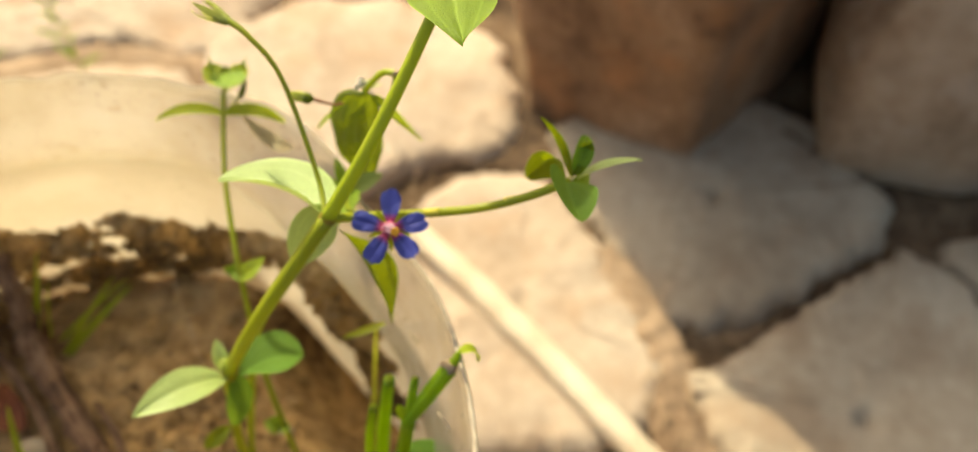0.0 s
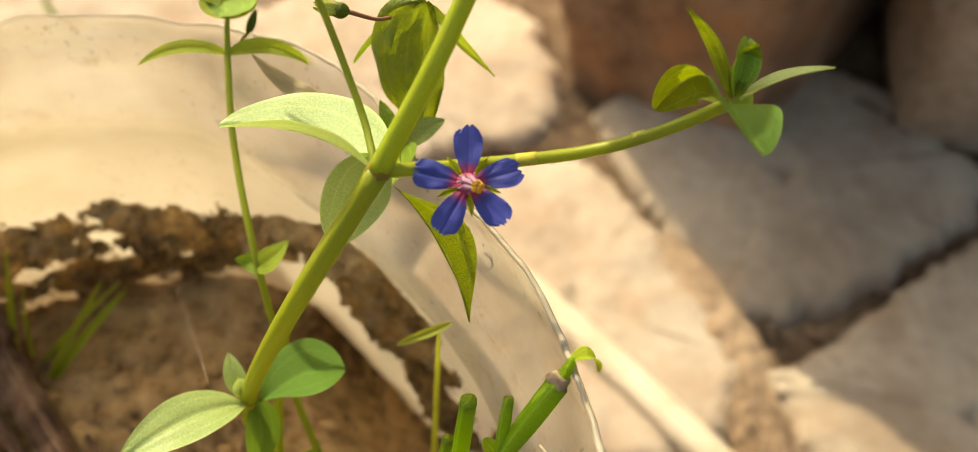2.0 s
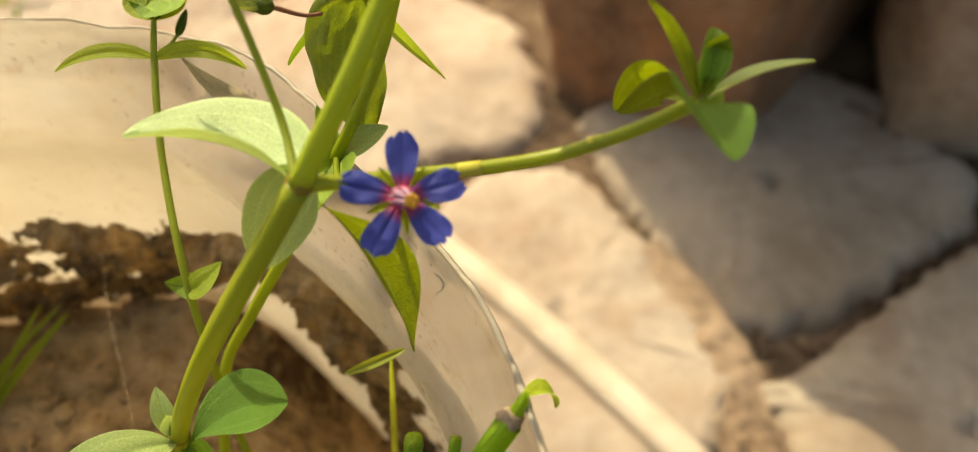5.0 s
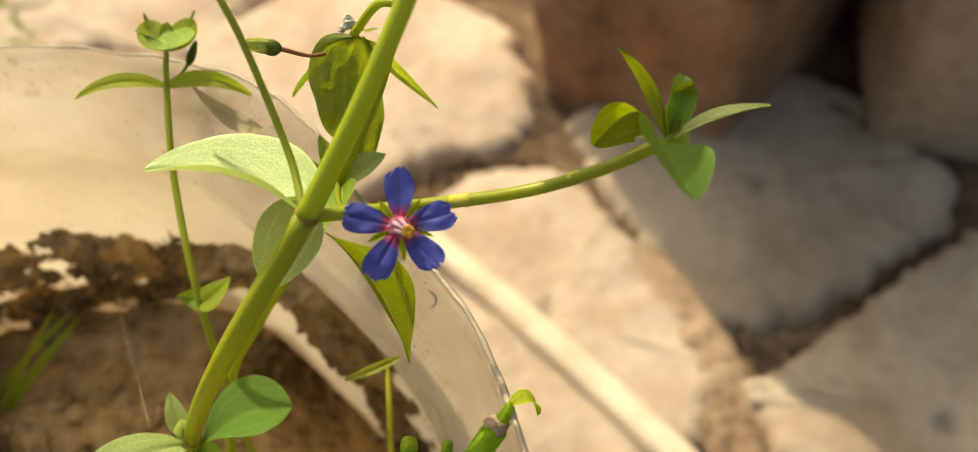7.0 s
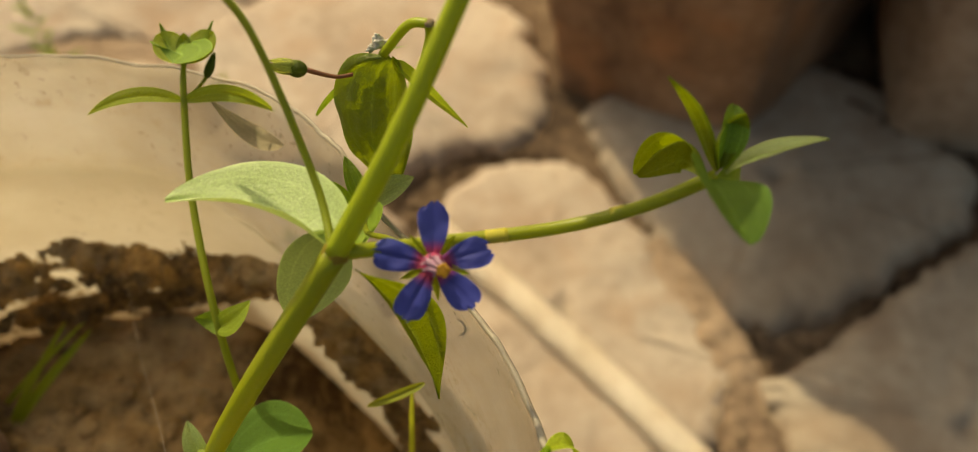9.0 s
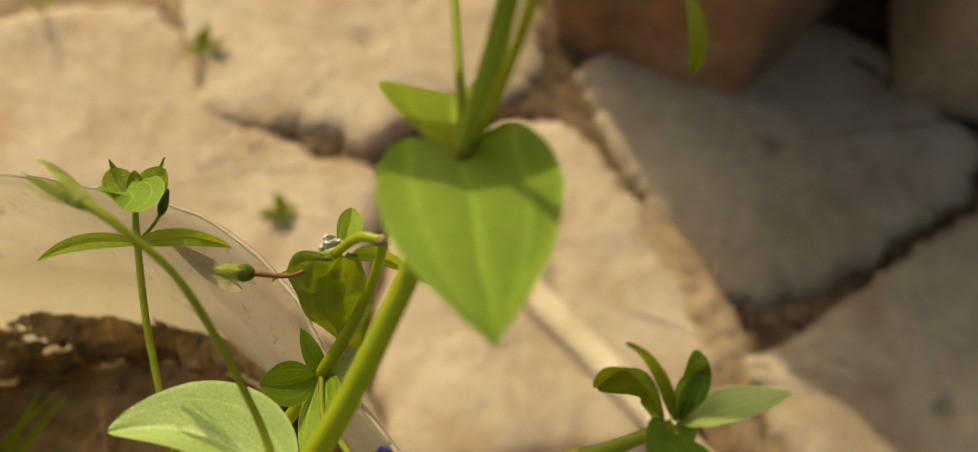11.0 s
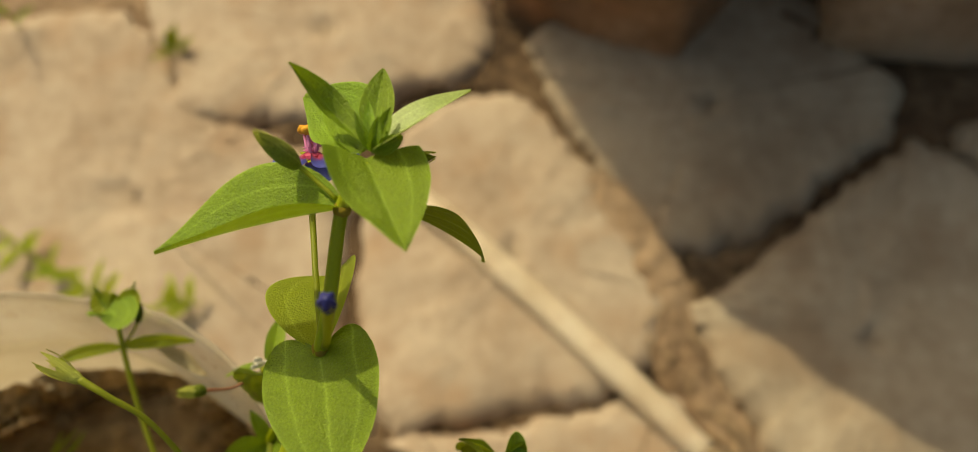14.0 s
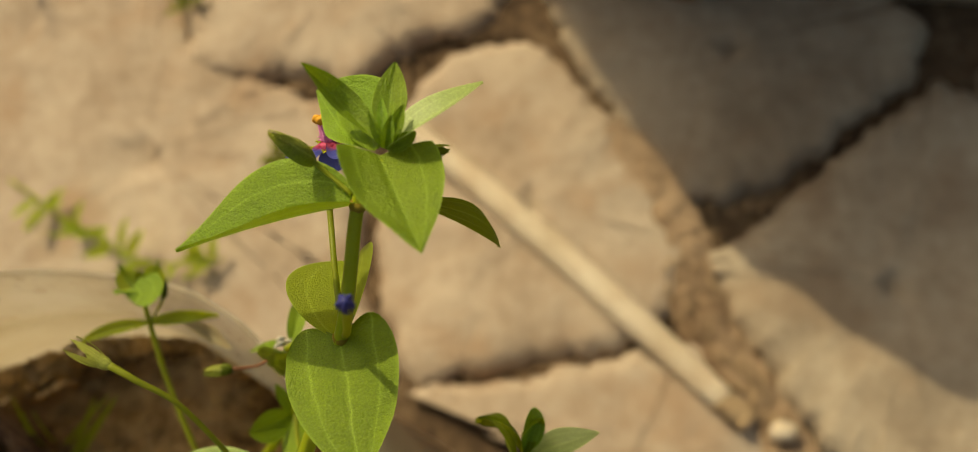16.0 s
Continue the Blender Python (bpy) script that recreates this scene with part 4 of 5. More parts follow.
# ---- flowers and buds ----
def flower(parent, centre, axis, top_way, radius, angles, stamen_way, opened=0.12, petal_width=0.58, tuft_mat=None, tuft_len=1.3):
    """Five-petalled blossom: throat, petals, sepals behind, hairy filaments with anthers. Angles turn from top_way, clockwise as seen from in front."""
    c, n = Vector(centre), Vector(axis).normalized()
    u = Vector(top_way)
    u = (u - n * u.dot(n)).normalized()
    r = u.cross(n)
    vs, fs, uv = spindle(c - n * 0.9, c + n * 0.35, radius * 0.2, 8, 14, 0.6, 0.02)
    body = part("flower", vs, fs, THROAT, parent, "blue five-petalled flower with a pink throat", uv)
    rng = random.Random(int(radius * 100))
    for i, (a, scale, *bent) in enumerate(angles):
        d = u * math.cos(radians(a)) + r * math.sin(radians(a))
        base = c + d * radius * 0.06
        tip = c + d * radius * scale + n * radius * (bent[0] if bent else opened)
        leaf(body, base, tip, n, radius * petal_width, PETAL, name="petal", arch=-0.25, fold=rng.uniform(3, 9), belly=0.74, sharp=0.27,
             thick=0.16, wave=0.6, teeth=radius * 0.10, seed=i + radius, nu=18, nv=13)
    for i in range(5):
        a = (angles[i][0] + angles[(i + 1) % 5][0] + (360 if i == 4 else 0)) / 2
        d = u * math.cos(radians(a)) + r * math.sin(radians(a))
        leaf(body, c - n * 0.7 + d * 0.5, c + d * radius * 0.62 - n * 0.25, n, radius * 0.17, GRASS_PALE, name="sepal", arch=0.1, fold=25, belly=0.3, thick=0.2, nu=9, nv=5)
    way = Vector(stamen_way).normalized()
    for i in range(5):
        a = radians(72 * i + 20)
        d = (u * math.cos(a) + r * math.sin(a))
        b = c + d * radius * 0.05
        m = b + n * tuft_len * 0.5 + d * radius * 0.05
        e = c + n * tuft_len + way * radius * 0.20 + d * radius * (0.15 if tuft_len > 1.4 else 0.055)
        vs, fs, uv = tube([b, m, e], [radius * 0.045, radius * 0.06, radius * 0.025], 8, 7, 0, 0.4, i)
        fil = part("stamen", vs, fs, tuft_mat or FILAMENT, body, "", uv)
        g = 1.5 if tuft_len > 1.4 else 1
        vs, fs = lump(e + way * 0.15 * g + d * 0.2 * (g - 1), (radius * 0.075 * g, radius * 0.06 * g, radius * 0.08 * g), i, 0.2, 2)
        part("anther", vs, fs, ANTHER, body, "yellow anther")
    # woolly tuft of hairs round the filaments
    verts, faces = [], []
    for i in range(70):
        d = (u * rng.gauss(0, 1) + r * rng.gauss(0, 1)).normalized() * radius * rng.uniform(0.02, 0.15)
        b = c + d * 0.6 + n * rng.uniform(0.2, tuft_len * 0.6)
        vs, fs, _ = tube([b, b + d * 0.5 + n * 0.22, b + d * 0.9 + n * rng.uniform(0.2, 0.5)], [0.06, 0.06, 0.07], 4, 4)
        o = len(verts)
        verts += vs
        faces += [tuple(q + o for q in f) for f in fs]
    part("hairs", verts, faces, tuft_mat or FILAMENT, body)
    return body


def bud(parent, base, tip, radius, mat=None, spikes=0.0, label="", inner=None):
    """Closed bud wrapped in five pointed sepals; spikes > 0 lets their tips stand free."""
    b, t = Vector(base), Vector(tip)
    vs, fs, uv = spindle(b, b.lerp(t, 0.62 if spikes > 0.3 else 0.9), radius * 0.9, fat=0.42)
    body = part("bud", vs, fs, inner or mat or BUD_GREEN, parent, label, uv)
    ax = (t - b).normalized()
    s = ax.orthogonal().normalized()
    w = ax.cross(s)
    L = (t - b).length
    for i in range(5):
        a = 2 * math.pi * i / 5 + 0.3
        d = s * math.cos(a) + w * math.sin(a)
        leaf(body, b + d * radius * 0.25, t + d * radius * (0.10 + spikes) - ax * L * 0.02 * (i % 3), d, radius * 1.15, mat or BUD_GREEN, name="sepal",
             arch=radius * 0.55, fold=-22, belly=0.35, thick=0.14, nu=10, nv=5)
    return body


# ---- main pimpernel ----
N0, N1, N2, N3, N4 = (1.2, 115.3, 192.1), (24.6, 119.0, 231.7), (43.8, 137.0, 258.9), (50.0, 147.6, 270.8), (53.6, 150.6, 274.4)
CAM_SIDE = (0.1, -0.55, 0.82)
main = plant_root("pimpernel_plant", N0, "tall green pimpernel with paired leaves and a blue flower", "plant", "pimpernels")
stem(main, [(-1.8, 111, 147), (-3.6, 114, 163), (-1.6, 116, 178), N0, (11.3, 113.6, 213.6), N1], [0.9, 0.95, 0.95, 1.12, 1.18, 1.2], n=60, seg=14, ridge=0.05)
stem(main, [N1, (32.8, 124.6, 243.2), N2, N3, N4], [1.15, 1.02, 0.82, 0.74, 0.55], n=56, seg=14, ridge=0.06)
for c in (N0, N1, N2, N3):
    vs, fs = lump(c, (1.36, 1.28, 1.15) if c in (N0, N1) else (0.98, 0.95, 0.9), c[0], 0.1, 2)
    part("node", vs, fs, STEM_NODE, main)
# lowest pair
leaf(main, (1.1, 114.4, 192.5), (-11.3, 104.3, 200.0), (-0.02, -0.23, 0.97), 6.5, LEAF_PALE, arch=2.2, sway=0.57, fold=11, belly=0.48, sharp=1.0, twist=-12, wave=0.5, seed=1, nu=24, nv=13)
leaf(main, (2.7, 114.5, 192.0), (13.6, 119.3, 190.3), (-0.07, -0.13, 0.99), 10.0, LEAF_BLUE, arch=0.64, sway=-1.35, fold=20, belly=0.63, sharp=0.76, twist=-19, wave=0.4, seed=2, nu=24, nv=13)
leaf(main, (1.6, 115.8, 190.6), (0.8, 109.1, 183.6), (0.66, -0.30, 0.69), 5.8, LEAF_BLUE, arch=0.18, sway=-0.72, fold=6, belly=0.54, sharp=0.58, twist=-18)
leaf(main, (0.8, 115.3, 193), (-0.4, 119.4, 197.5), CAM_SIDE, 3.0, LEAF_PALE, arch=0.6, fold=25, belly=0.45, nu=12)
leaf(main, (0.8, 115, 193), (1.4, 115.6, 197.3), (0.5, -0.6, 0.6), 2.4, LEAF_PALE, arch=-0.6, fold=25, belly=0.45, nu=12)
leaf(main, (-1, 111, 180), (-6.5, 108, 176.5), CAM_SIDE, 3.0, LEAF_DARK, arch=0.6, fold=12, belly=0.5, nu=12)
# middle node
leaf(main, (24.0, 120.6, 229.9), (8.1, 126.7, 232.1), (0.01, 0.50, 0.87), 11.0, LEAF_PALE, arch=0.98, sway=2.26, fold=43, belly=0.37, sharp=0.85, twist=-5, wave=0.5, seed=4, nu=28, nv=15)
leaf(main, (25.0, 122.2, 229.8), (17.8, 120.2, 218.2), (-0.04, -0.71, 0.71), 7.3, LEAF_PALE, arch=-0.70, sway=0.90, fold=22, belly=0.38, sharp=0.62, twist=-12, wave=0.4, seed=5, nu=24, nv=13)
leaf(main, (26.1, 118.3, 229.9), (32.0, 113.0, 211.1), (0.35, -0.05, 0.94), 7.4, LEAF_DARK, arch=0.19, sway=-1.76, fold=39, belly=0.56, sharp=1.6, twist=-12, wave=0.2, seed=6, nu=28, nv=13)
stem(main, [(24.4, 119.2, 232.0), (23.1, 125.5, 234.5), (19.3, 134.5, 244.9), (15.4, 138.2, 249.4), (12.6, 140.4, 250.6)], [0.42, 0.38, 0.36, 0.4, 0.5], STEM_THIN, "flower_stalk", n=36, seg=8)
bud(main, (12.9, 140.1, 250.5), (7.6, 143.9, 250.9), 0.95, BUD_GREEN, 1.25, "closed green bud on a long stalk")
# branch with a leafy tip
RB = (60.2, 122.6, 233.2)
stem(main, [N1, (33, 120.6, 229.6), (45, 121.1, 229.4), (53, 121.2, 231.4), RB], [0.75, 0.68, 0.66, 0.66, 0.7], STEM, "branch", n=40, seg=10)
stem(main, [(50.4, 121.2, 230.62), (51.7, 121.2, 230.98)], [0.70, 0.70], NODE_BAND, "branch_band", n=4, seg=10)
stem(main, [(38.4, 120.92, 229.27), (40.6, 121.0, 229.24)], [0.70, 0.70], NODE_BAND, "branch_band", n=5, seg=10)
leaf(main, (59.2, 122.5, 233.4), (54.4, 128.5, 226.9), (0.02, -0.72, 0.70), 6.0, LEAF_DARK, arch=-2.07, sway=2.86, fold=41, belly=0.55, sharp=0.64, twist=-49, nu=26, nv=13)
leaf(main, (59.5, 122.0, 233.8), (60.3, 112.5, 236.9), (0.51, 0.44, 0.74), 8.2, LEAF_BLUE, arch=1.09, sway=1.69, fold=29, belly=0.51, sharp=0.59, twist=13, nu=24, nv=13)
leaf(main, (60.4, 122.9, 233.5), (55.8, 127.7, 241.5), (-0.26, -0.91, -0.33), 2.0, LEAF_DARK, arch=-1.82, sway=-0.15, fold=32, belly=0.39, sharp=0.88, twist=4, nu=20)
leaf(main, (60.5, 122.9, 233.9), (63.6, 126.8, 236.5), (0.09, -0.99, 0.13), 4.7, LEAF_DARK, arch=-1.32, sway=-0.64, fold=50, belly=0.55, sharp=0.37, twist=6, nu=20, nv=11)
leaf(main, (60.6, 123.4, 233.4), (62.8, 128.4, 236.4), (0.3, -0.7, 0.7), 3.4, LEAF, arch=0.6, fold=30, belly=0.55, sharp=0.6, nu=16)
leaf(main, (61.1, 122.8, 233.5), (70.6, 124.0, 235.6), (-0.20, 0.68, 0.70), 5.0, LEAF_PALE, arch=0.70, sway=0.60, fold=9, belly=0.38, sharp=1.0, twist=12, nu=20, nv=11)
leaf(main, RB, (63.0, 123.4, 231.0), (0.2, -0.6, 0.8), 3.6, LEAF, arch=0.4, fold=10, belly=0.6, sharp=0.6, nu=12)
# heart-shaped pair
leaf(main, N2, (45.3, 121.0, 262.1), (0, 0.28, 0.96), 12.6, LEAF, arch=0.6, fold=7, belly=0.22, lobe=2.2, sharp=1.3, wave=1.2, seed=8, nu=32, nv=21)
leaf(main, (43.7, 137.3, 258.1), (43.6, 148.3, 250.2), (-0.07, -0.24, 0.97), 12.3, LEAF_LIME, arch=1.74, sway=-0.06, fold=34, belly=0.52, sharp=0.63, twist=-4, wave=0.3, seed=9, nu=28, nv=15)
stem(main, [(44, 138.5, 258.6), (44.0, 145.1, 259.2), (44.0, 151, 258.8), (44.2, 157.2, 259.6)], [0.40, 0.36, 0.36, 0.5], STEM_THIN, "flower_stalk", n=20, seg=8)
flower(main, (45.2, 159.5, 261.3), (0.14, 0.79, 0.60), (0, -0.6, 0.79), 5.5, [(36, 1), (108, 1, -0.35), (180, 0.56, -0.76), (252, 1), (324, 1)], (0.05, 0.9, 0.4), -0.08, 0.66, FILAMENT_PINK, 1.5)
stem(main, [(44.3, 137.2, 258.8), (46.6, 135.8, 267), (49.2, 135.8, 276.6)], [0.45, 0.42, 0.55], STEM_THIN, "flower_stalk", n=16, seg=8)
bud(main, (49.1, 135.8, 276.2), (49.6, 135.6, 278.9), 0.85, BUD_GREEN, 0.45, "dark blue bud just before opening", BUD_BLUE)
vs, fs, uv = spindle((49.25, 135.75, 277.2), (49.75, 135.6, 279.6), 0.84, 16, 40, 0.5, 0.16)
part("bud_tip", vs, fs, BUD_BLUE, main, "dark blue folded petals")
# top rosette
leaf(main, (50.0, 147.9, 270.6), (31.1, 145.9, 271.6), (0.10, 0.57, 0.82), 12.4, LEAF, arch=0.15, sway=0.61, fold=46, belly=0.37, sharp=1.25, twist=4, wave=0.6, seed=11, nu=30, nv=15)
leaf(main, (52.8, 147.9, 270.4), (62.5, 145.8, 253.7), (0.67, 0.27, 0.69), 4.6, LEAF_DARK, arch=3.62, sway=1.04, fold=-11, belly=0.60, sharp=1.0, nu=26, nv=11)
leaf(main, (53.6, 151.0, 274.5), (57.0, 138.8, 279.2), (0.41, 0.55, 0.73), 10.9, LEAF, arch=-0.13, sway=-0.11, fold=18, belly=0.14, lobe=0.45, sharp=0.78, twist=16, wave=0.7, seed=13, nu=32, nv=19)
leaf(main, (53.7, 152.0, 274.8), (48.4, 158.6, 281.3), (-0.1, 0.45, 0.89), 3.4, LEAF, arch=-2.2, sway=1.5, fold=34, belly=0.42, sharp=0.95, twist=-8, nu=24, nv=11)
leaf(main, (54.3, 151.6, 274.6), (64.6, 158.1, 271.9), (-0.22, 0.50, 0.84), 4.7, LEAF_PALE, arch=1.15, sway=1.86, fold=27, belly=0.36, sharp=0.90, nu=24, nv=11)
leaf(main, (54.3, 152.6, 275.0), (56.2, 160.8, 274.3), (-0.06, -0.74, 0.67), 3.7, LEAF, arch=-0.62, fold=26, belly=0.45, sharp=0.88, nu=22, nv=11)
leaf(main, (53, 151.5, 274.5), (50.4, 166.0, 263.5), (0.1, 0.3, 0.95), 6.4, LEAF, arch=0.8, fold=16, belly=0.42, nu=22, nv=11)
leaf(main, (53.0, 151.6, 274.5), (46.8, 161.9, 269.9), (0.19, -0.41, 0.89), 8.8, LEAF, arch=-1.30, sway=1.56, fold=22, belly=0.46, sharp=0.88, nu=24, nv=13)
for tp, w in (((54.6, 156.4, 275.8), 1.3), ((56.8, 154.8, 276.6), 1.8), ((55.6, 153.6, 277.4), 1.4), ((57.4, 152.6, 274.6), 1.9), ((53.4, 154.4, 277.4), 1.2)):
    leaf(main, (54.2, 151.4, 274.6), tp, (0, -0.6, 0.7), w, LEAF, arch=0.4, fold=30, belly=0.45, nu=10, nv=5)
stem(main, [(49.6, 148.6, 271.4), (47.6, 151, 271.8), (45.9, 152.9, 272.6)], [0.25, 0.24, 0.32], STEM_THIN, "flower_stalk", n=10, seg=7)
bud(main, (46.2, 152.6, 271.8), (43.8, 153.6, 278.6), 1.2, BUD_GREEN, 0.12, "pointed green bud beside the top leaves")
bud(main, (55.6, 151.6, 270.6), (60.0, 152.5, 269.5), 0.95, LEAF_DARK, 0.3, "dark green bud with spreading sepal tips")

# ---- second pimpernel, with the open flower ----
NB, KB, KJ = (24.4, 136.2, 216.0), (34.8, 141.1, 238.4), (29.4, 142.5, 233.4)
second = plant_root("pimpernel_plant", NB, "small pimpernel with a nodding withered tip and an open blue flower", "plant", "pimpernels")
stem(second, [(-5, 116, 147), (-3, 121, 160), (2, 129, 181), (8.9, 131, 193), (15.5, 132.5, 203), NB, (30.9, 139.4, 226.5), (34.4, 141.1, 235.4), KB], [0.7, 0.75, 0.8, 0.8, 0.8, 0.75, 0.6, 0.52, 0.5], n=60, seg=10)
stem(second, [KB, (32.6, 142.0, 237.6), KJ], [0.5, 0.52, 0.5], STEM, "bent_stalk", n=14, seg=10)
vs, fs = lump(KB, (0.58, 0.55, 0.5), 3, 0.15, 2)
part("node", vs, fs, DRY_END, second)
leaf(second, (30.0, 142.0, 233.3), (27.7, 138.2, 215.9), (0.39, -0.66, 0.64), 9.8, LEAF_OLIVE, arch=-1.26, sway=1.74, fold=-32, belly=0.46, sharp=0.60, twist=59, wave=1.0, crumple=1.0, seed=15, nu=34, nv=19)
leaf(second, (28.6, 143.5, 231.9), (19.9, 145.6, 222.0), (0.13, 0.35, 0.93), 2.3, LEAF, arch=0.31, sway=-0.08, fold=14, belly=0.44, sharp=0.82, twist=8)
leaf(second, (30.1, 143.1, 233.5), (29.6, 152.4, 225.2), (0.10, -0.63, 0.77), 2.9, LEAF, arch=0.28, sway=0.29, fold=26, belly=0.42, sharp=0.95)
leaf(second, (30.6, 142.6, 232.2), (37.6, 145.3, 217.7), (0.04, -0.37, 0.93), 1.9, LEAF_LIME, arch=-2.32, sway=-1.34, fold=19, belly=0.40, sharp=0.94, twist=3)
for i, (o, s) in enumerate((((-0.3, 0.8, 0.8), 0.62), ((-1.1, 0.6, 0.5), 0.42), ((0.6, 0.9, 0.7), 0.42), ((-0.4, 1.3, 1.3), 0.42))):
    vs, fs = lump((KJ[0] + o[0], KJ[1] + o[1], KJ[2] + o[2]), (s, s * 0.6, s), i + 2.2, 1.1, 3, 2.4)
    part("withered_petal", vs, fs, WITHERED, second, "whitish withered petals")
stem(second, [(26.0, 141.6, 231.9), (24.2, 141.0, 232.4), (21.4, 140.9, 233.9)], [0.22, 0.22, 0.3], STEM_PINK, "bud_stalk", n=10, seg=7, label="thin pinkish stalk")
bud(second, (21.6, 140.9, 233.8), (17.8, 140.8, 235.3), 1.0, BUD_GREEN, 0.32, "small pointed green bud", LEAF_DARK)
leaf(second, (24.0, 136.0, 216.0), (19.4, 133.0, 223.2), (0.10, -0.36, 0.93), 5.1, LEAF, arch=0.07, sway=-0.43, fold=13, belly=0.54, sharp=0.83, twist=5)
leaf(second, (24.7, 136.1, 215.8), (23.2, 126.4, 219.0), (-0.35, -0.64, 0.68), 5.9, LEAF, arch=-0.07, sway=-1.19, fold=14, belly=0.50, sharp=0.75, twist=6)
leaf(second, NB, (30.8, 137.6, 218.6), (0, -0.4, 0.9), 3.3, LEAF_PALE, arch=0.5, fold=16, belly=0.45)
leaf(second, NB, (23.0, 140.2, 220.4), (0.3, -0.6, 0.7), 2.4, LEAF, arch=0.3, fold=22, belly=0.4)
stem(second, [NB, (25.3, 130.6, 218.5), (28.5, 125.7, 223.6), (32.6, 119.6, 228.4)], [0.35, 0.32, 0.32, 0.5], STEM_THIN, "flower_stalk", n=24, seg=8)
flower(second, (33.4, 118.2, 229.6), (0.10, -0.56, 0.82), (-0.04, 0.82, 0.57), 5.6, [(7, 1.0), (82, 1.0), (144, 0.96), (217, 1.04), (290, 1.0)], (0.5, -0.6, 0.2), 0.04, 0.54, None, 1.3)

# ---- third pimpernel, thin, farther inside the container ----
C0, C1, C2 = (3.6, 130.2, 201.4), (1.7, 154.3, 217.6), (2.0, 158.4, 220.2)
third = plant_root("pimpernel_plant", C0, "thin young pimpernel with narrow arched leaves", "plant", "pimpernels")
stem(third, [(7.6, 111.5, 147), (6.6, 114.5, 168), (4.4, 121.3, 182), C0, (1.6, 144, 210.5), C1, C2], [0.6, 0.6, 0.55, 0.52, 0.48, 0.45, 0.35], STEM_THIN, n=50, seg=9)
leaf(third, C1, (-9.9, 152.5, 218.5), (0.08, -0.39, 0.92), 2.1, LEAF_LIME, arch=1.54, sway=1.01, fold=14, belly=0.41, seed=21)
leaf(third, C1, (12.5, 154.3, 214.1), (-0.02, -0.52, 0.85), 2.3, LEAF_LIME, arch=2.15, sway=-1.26, fold=14, belly=0.40, seed=22)
leaf(third, C2, (-1.0, 162.2, 222.2), (0.35, -0.55, 0.75), 4.2, LEAF_LIME, arch=-0.5, fold=18, belly=0.55, sharp=0.55)
leaf(third, C2, (6.0, 161.8, 222.0), (-0.35, -0.55, 0.75), 4.2, LEAF_LIME, arch=-0.5, fold=18, belly=0.55, sharp=0.55)
leaf(third, (1.0, 159.7, 221.2), (1.5, 156.6, 222.2), (0.18, 0.67, 0.72), 8.0, LEAF, arch=0.48, sway=-0.98, fold=24, belly=0.48, sharp=0.46)
leaf(third, C2, (-0.9, 163.6, 222.8), (0.5, -0.4, 0.7), 1.4, LEAF, arch=-0.9, fold=20, belly=0.4)
leaf(third, C2, (5.9, 163.2, 222.6), (-0.5, -0.4, 0.7), 1.4, LEAF, arch=-0.9, fold=20, belly=0.4)
leaf(third, C2, (2.2, 162.0, 222.0), (0, -0.5, 0.8), 2.2, LEAF_DARK, arch=-0.4, fold=20, belly=0.5, sharp=0.65)
# bent flap of the torn plastic; its beige holds the leaf's shadow
leaf(third, (4.3, 155.6, 216.4), (13.8, 148.6, 213.8), (0.05, -0.57, 0.82), 2.7, FLAP_SHADED, "bent flap of torn plastic, beige as in shade", arch=-2.95, sway=0.94, fold=9, belly=0.61, sharp=0.71, twist=9, wave=0.5, seed=7)
stem(third, [C1, (3.4, 156.6, 217.6), (4.4, 158.2, 218.0)], [0.25, 0.22, 0.25], STEM_THIN, "bud_stalk", n=8, seg=6)
bud(third, (4.2, 157.8, 217.8), (5.6, 160.6, 219.6), 0.7, LEAF_DARK, 0.1, "tiny dark bud")
leaf(third, (3.4, 130.1, 201.3), (8.4, 131.5, 204.7), (-0.21, -0.40, 0.89), 3.4, LEAF_LIME, arch=0.55, sway=0.75, fold=15, belly=0.40)
leaf(third, (4.2, 130.5, 201.5), (0.0, 132.3, 200.4), (0.10, -0.61, 0.79), 3.5, LEAF, arch=-1.71, sway=-0.22, fold=11, belly=0.41, sharp=0.82)
leaf(third, (6.4, 115, 169.5), (3.0, 114.6, 172.2), CAM_SIDE, 3.6, LEAF, arch=0.6, fold=12, belly=0.5)
leaf(third, (6.4, 115, 169.5), (8.2, 113, 171.6), CAM_SIDE, 2.6, LEAF, arch=0.4, fold=18, belly=0.5)

# ---- cut grass ----
grass = plant_root("cut_grass_clump", (28, 103, 168), "clump of bright green grass stems cut off short", "grass")


def hollow_stalk(parent, points, radii, name="stalk", seed=0, mat=None):
    """Grass stem with a paler, hollow cut end."""
    ob = stem(parent, points, radii, mat or GRASS, name, n=24, seg=14, ridge=0.05)
    e, d = Vector(points[-1]), (Vector(points[-1]) - Vector(points[-2])).normalized()
    r = radii[-1]
    stem(ob, [e - d * 0.9, e + d * 0.15], [r * 1.04, r * 0.9], GRASS_PALE, "cut_end", n=3, seg=14)
    return ob


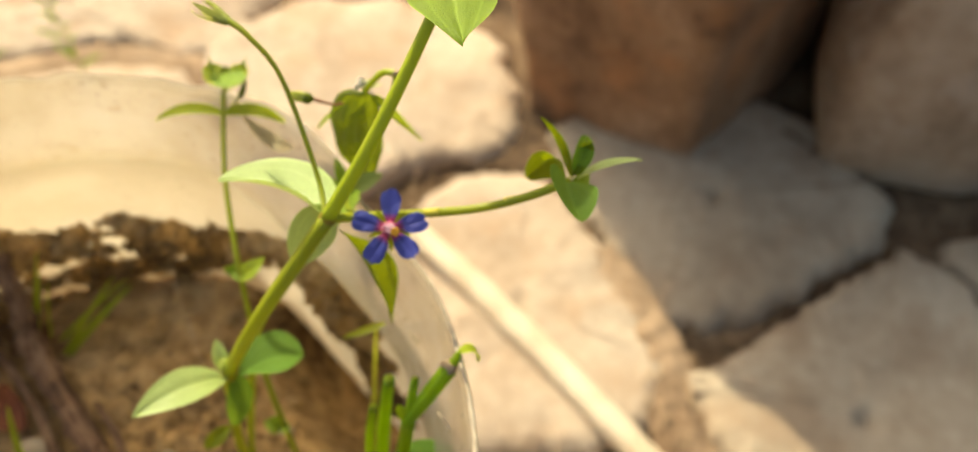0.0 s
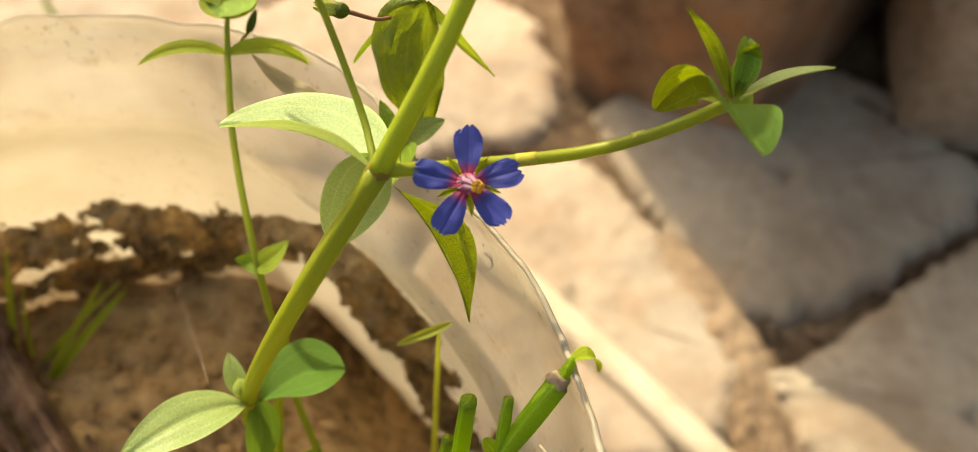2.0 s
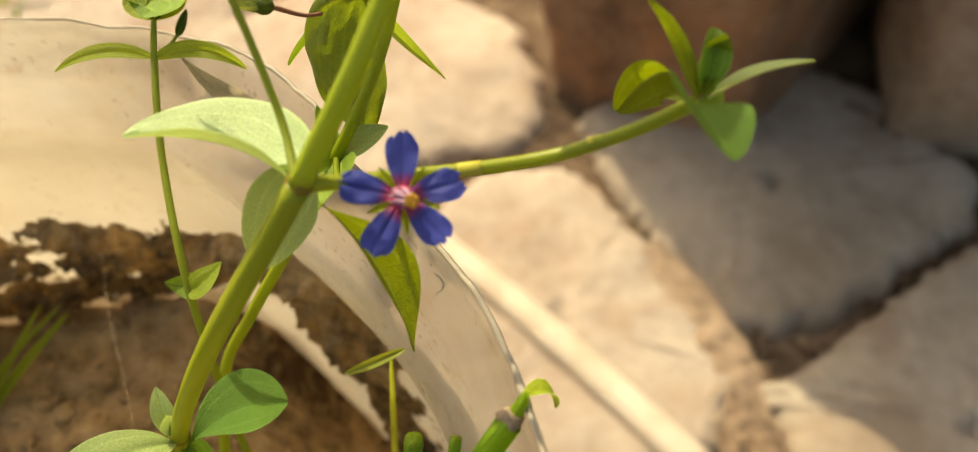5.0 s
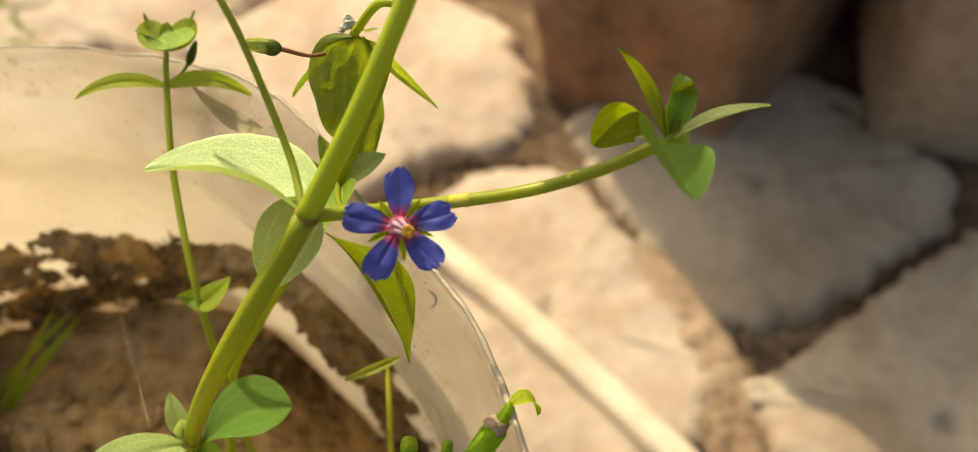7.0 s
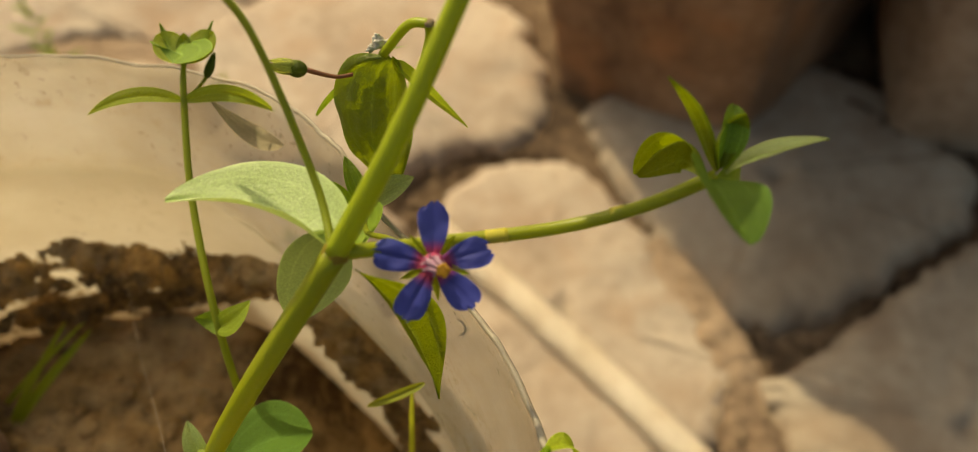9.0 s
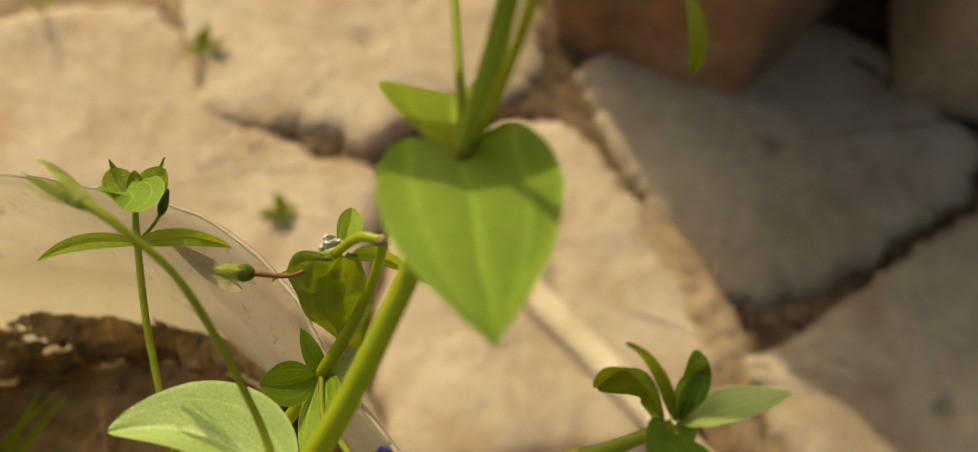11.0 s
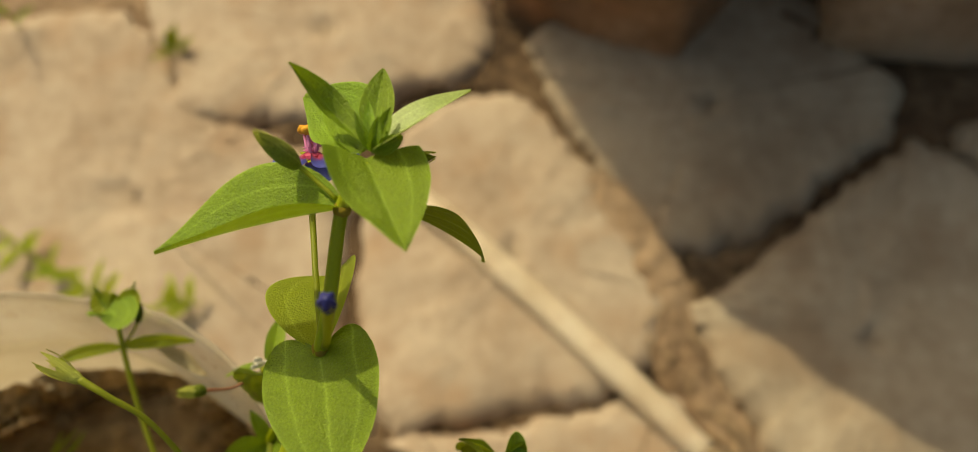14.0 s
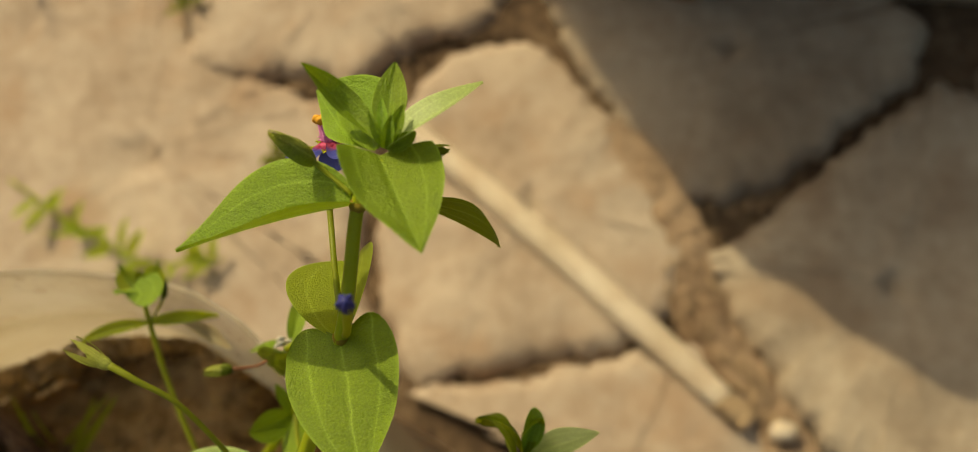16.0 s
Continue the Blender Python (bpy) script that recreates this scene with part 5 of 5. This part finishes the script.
hollow_stalk(grass, [(20.5, 108, 124), (28.0, 104.4, 186), (31.1, 105.3, 206.8)], [1.25, 1.2, 1.0], seed=1)
hollow_stalk(grass, [(18.5, 107, 124), (25.6, 102.8, 186), (28.3, 102.4, 203.4)], [0.85, 0.85, 0.7], seed=2)
stem(grass, [(22.5, 105, 124), (31.4, 100.6, 186), (34.1, 98.8, 205.4)], [1.15, 1.15, 1.1], GRASS, "stalk", n=20, seg=12)
hollow_stalk(grass, [(34.0, 98.9, 205.2), (34.8, 101.0, 208.4), (35.6, 103.2, 210.9)], [0.75, 0.72, 0.6], seed=4)
stem(grass, [(33.8, 98.8, 205.0), (37.6, 101.0, 209.8), (40.9, 103.3, 213.4)], [0.95, 1.2, 1.25], GRASS, "stalk", n=18, seg=12, ridge=0.08)
ob = stem(grass, [(40.7, 103.2, 213.2), (41.6, 103.8, 214.1)], [1.2, 0.98], DRY_END, "dry_end", n=6, seg=12, rough=0.5, label="dry frayed straw-coloured end")
stem(grass, [(41.3, 103.6, 213.9), (42.2, 104.3, 215.2), (42.5, 104.7, 216.0)], [0.75, 0.6, 0.3], GRASS, "stalk", n=8, seg=10)
leaf(grass, (42.2, 104.6, 215.4), (45.4, 104.4, 213.0), (0.5, 0.5, 0.7), 2.6, GRASS_PALE, arch=1.5, fold=18, belly=0.45)
leaf(grass, (33.8, 98.9, 205.4), (32.6, 100.3, 207.8), (0.2, -0.6, 0.8), 1.8, GRASS, arch=0.4, fold=30, belly=0.6, sharp=0.5)
vs, fs, uv = blade((19, 119.5, 128), (26.9, 123.4, 191.5), (0.1, -0.8, 0.5), 1.0, arch=0.4, fold=20, belly=0.4, sharp=0.3, nu=24, nv=5)
vs2, fs2, uv2 = blade((28.8, 123.7, 192.8), (20.9, 122.0, 191.0), (0, -0.6, 0.8), 1.4, arch=0.5, fold=20, belly=0.45, sharp=0.6, nu=14, nv=5)
o = len(vs)
tagged(part("grass_blade", vs + vs2, fs + [tuple(q + o for q in f) for f in fs2], STEM_THIN, uvs=uv + uv2), "thin olive grass blade with its tip bent over", "grass")
dark = plant_root("seedling", (35, 96, 180), "broad dull green leaf low beside the grass", "plant")
leaf(dark, (28.0, 97.4, 186.5), (42.5, 93.0, 186), (0, -0.2, 1), 15.0, LEAF_BLUE, arch=1.2, fold=10, belly=0.5, sharp=0.55)
stem(dark, [(20, 104, 126), (28.4, 98.0, 178), (28.2, 97.3, 186.6)], [0.6, 0.55, 0.5], STEM_THIN, n=10, seg=8)

# loose blades growing in the far part of the container
rng = random.Random(31)
for b, t, w in (((-58.5, 144, 147), (-49, 155, 177), 1.6), ((-55.5, 147, 147), (-50, 153, 168), 1.3), ((-56, 146, 148), (-33.5, 154.5, 165.5), 1.8),
                ((-52.5, 142.5, 148), (-33, 154, 163.5), 3.0), ((-53, 142, 148), (-36, 154, 167), 2.2), ((-58, 145, 147), (-50, 152.5, 172), 1.8), ((-52, 114, 148), (-52, 124, 166), 2.6)):
    vs, fs, uv = blade(b, t, (0.1, -0.5, 0.9), w * 0.65, arch=rng.uniform(0.8, 2.2), fold=18, belly=0.4, sharp=0.6, nu=18, nv=5)
    tagged(part("grass_blade", vs, fs, LEAF_LIME, uvs=uv), "thin yellowish green grass blade growing from the soil", "grass", "grass blades by the far wall")

# fibres caught on the container's edge
vs, fs, uv = tube([(34.2, 124.2, 208.2), (34.9, 123.9, 207.6), (35.1, 123.6, 206.6), (34.7, 123.4, 205.8), (34.2, 123.4, 205.6)], [0.10, 0.14, 0.14, 0.12, 0.08], 20, 6, 0, 0.4)
tagged(part("fibre", vs, fs, HAIR_DARK, uvs=uv), "tiny dark curled fibre stuck to the plastic", "fibre")
vs, fs, uv = tube([(-2.6, 115.1, 196.7), (-6.7, 124.0, 193.2), (-12.1, 135.3, 188.9), (-20.0, 153.5, 180.5)], [0.02, 0.015, 0.015, 0.015], 16, 5)
tagged(part("silk_thread", vs, fs, THREAD, uvs=uv), "single fine pale silk thread strung from a leaf", "thread")
vs, fs, uv = tube([(38.6, 100.5, 204), (40.2, 98.2, 203.6), (41.6, 96.0, 203.4), (42.6, 94.5, 204.5)], [0.15, 0.22, 0.25, 0.15], 18, 6, 0, 0.6)
tagged(part("fibre", vs, fs, THREAD, uvs=uv), "pale frayed fibre stuck to the torn plastic", "fibre")
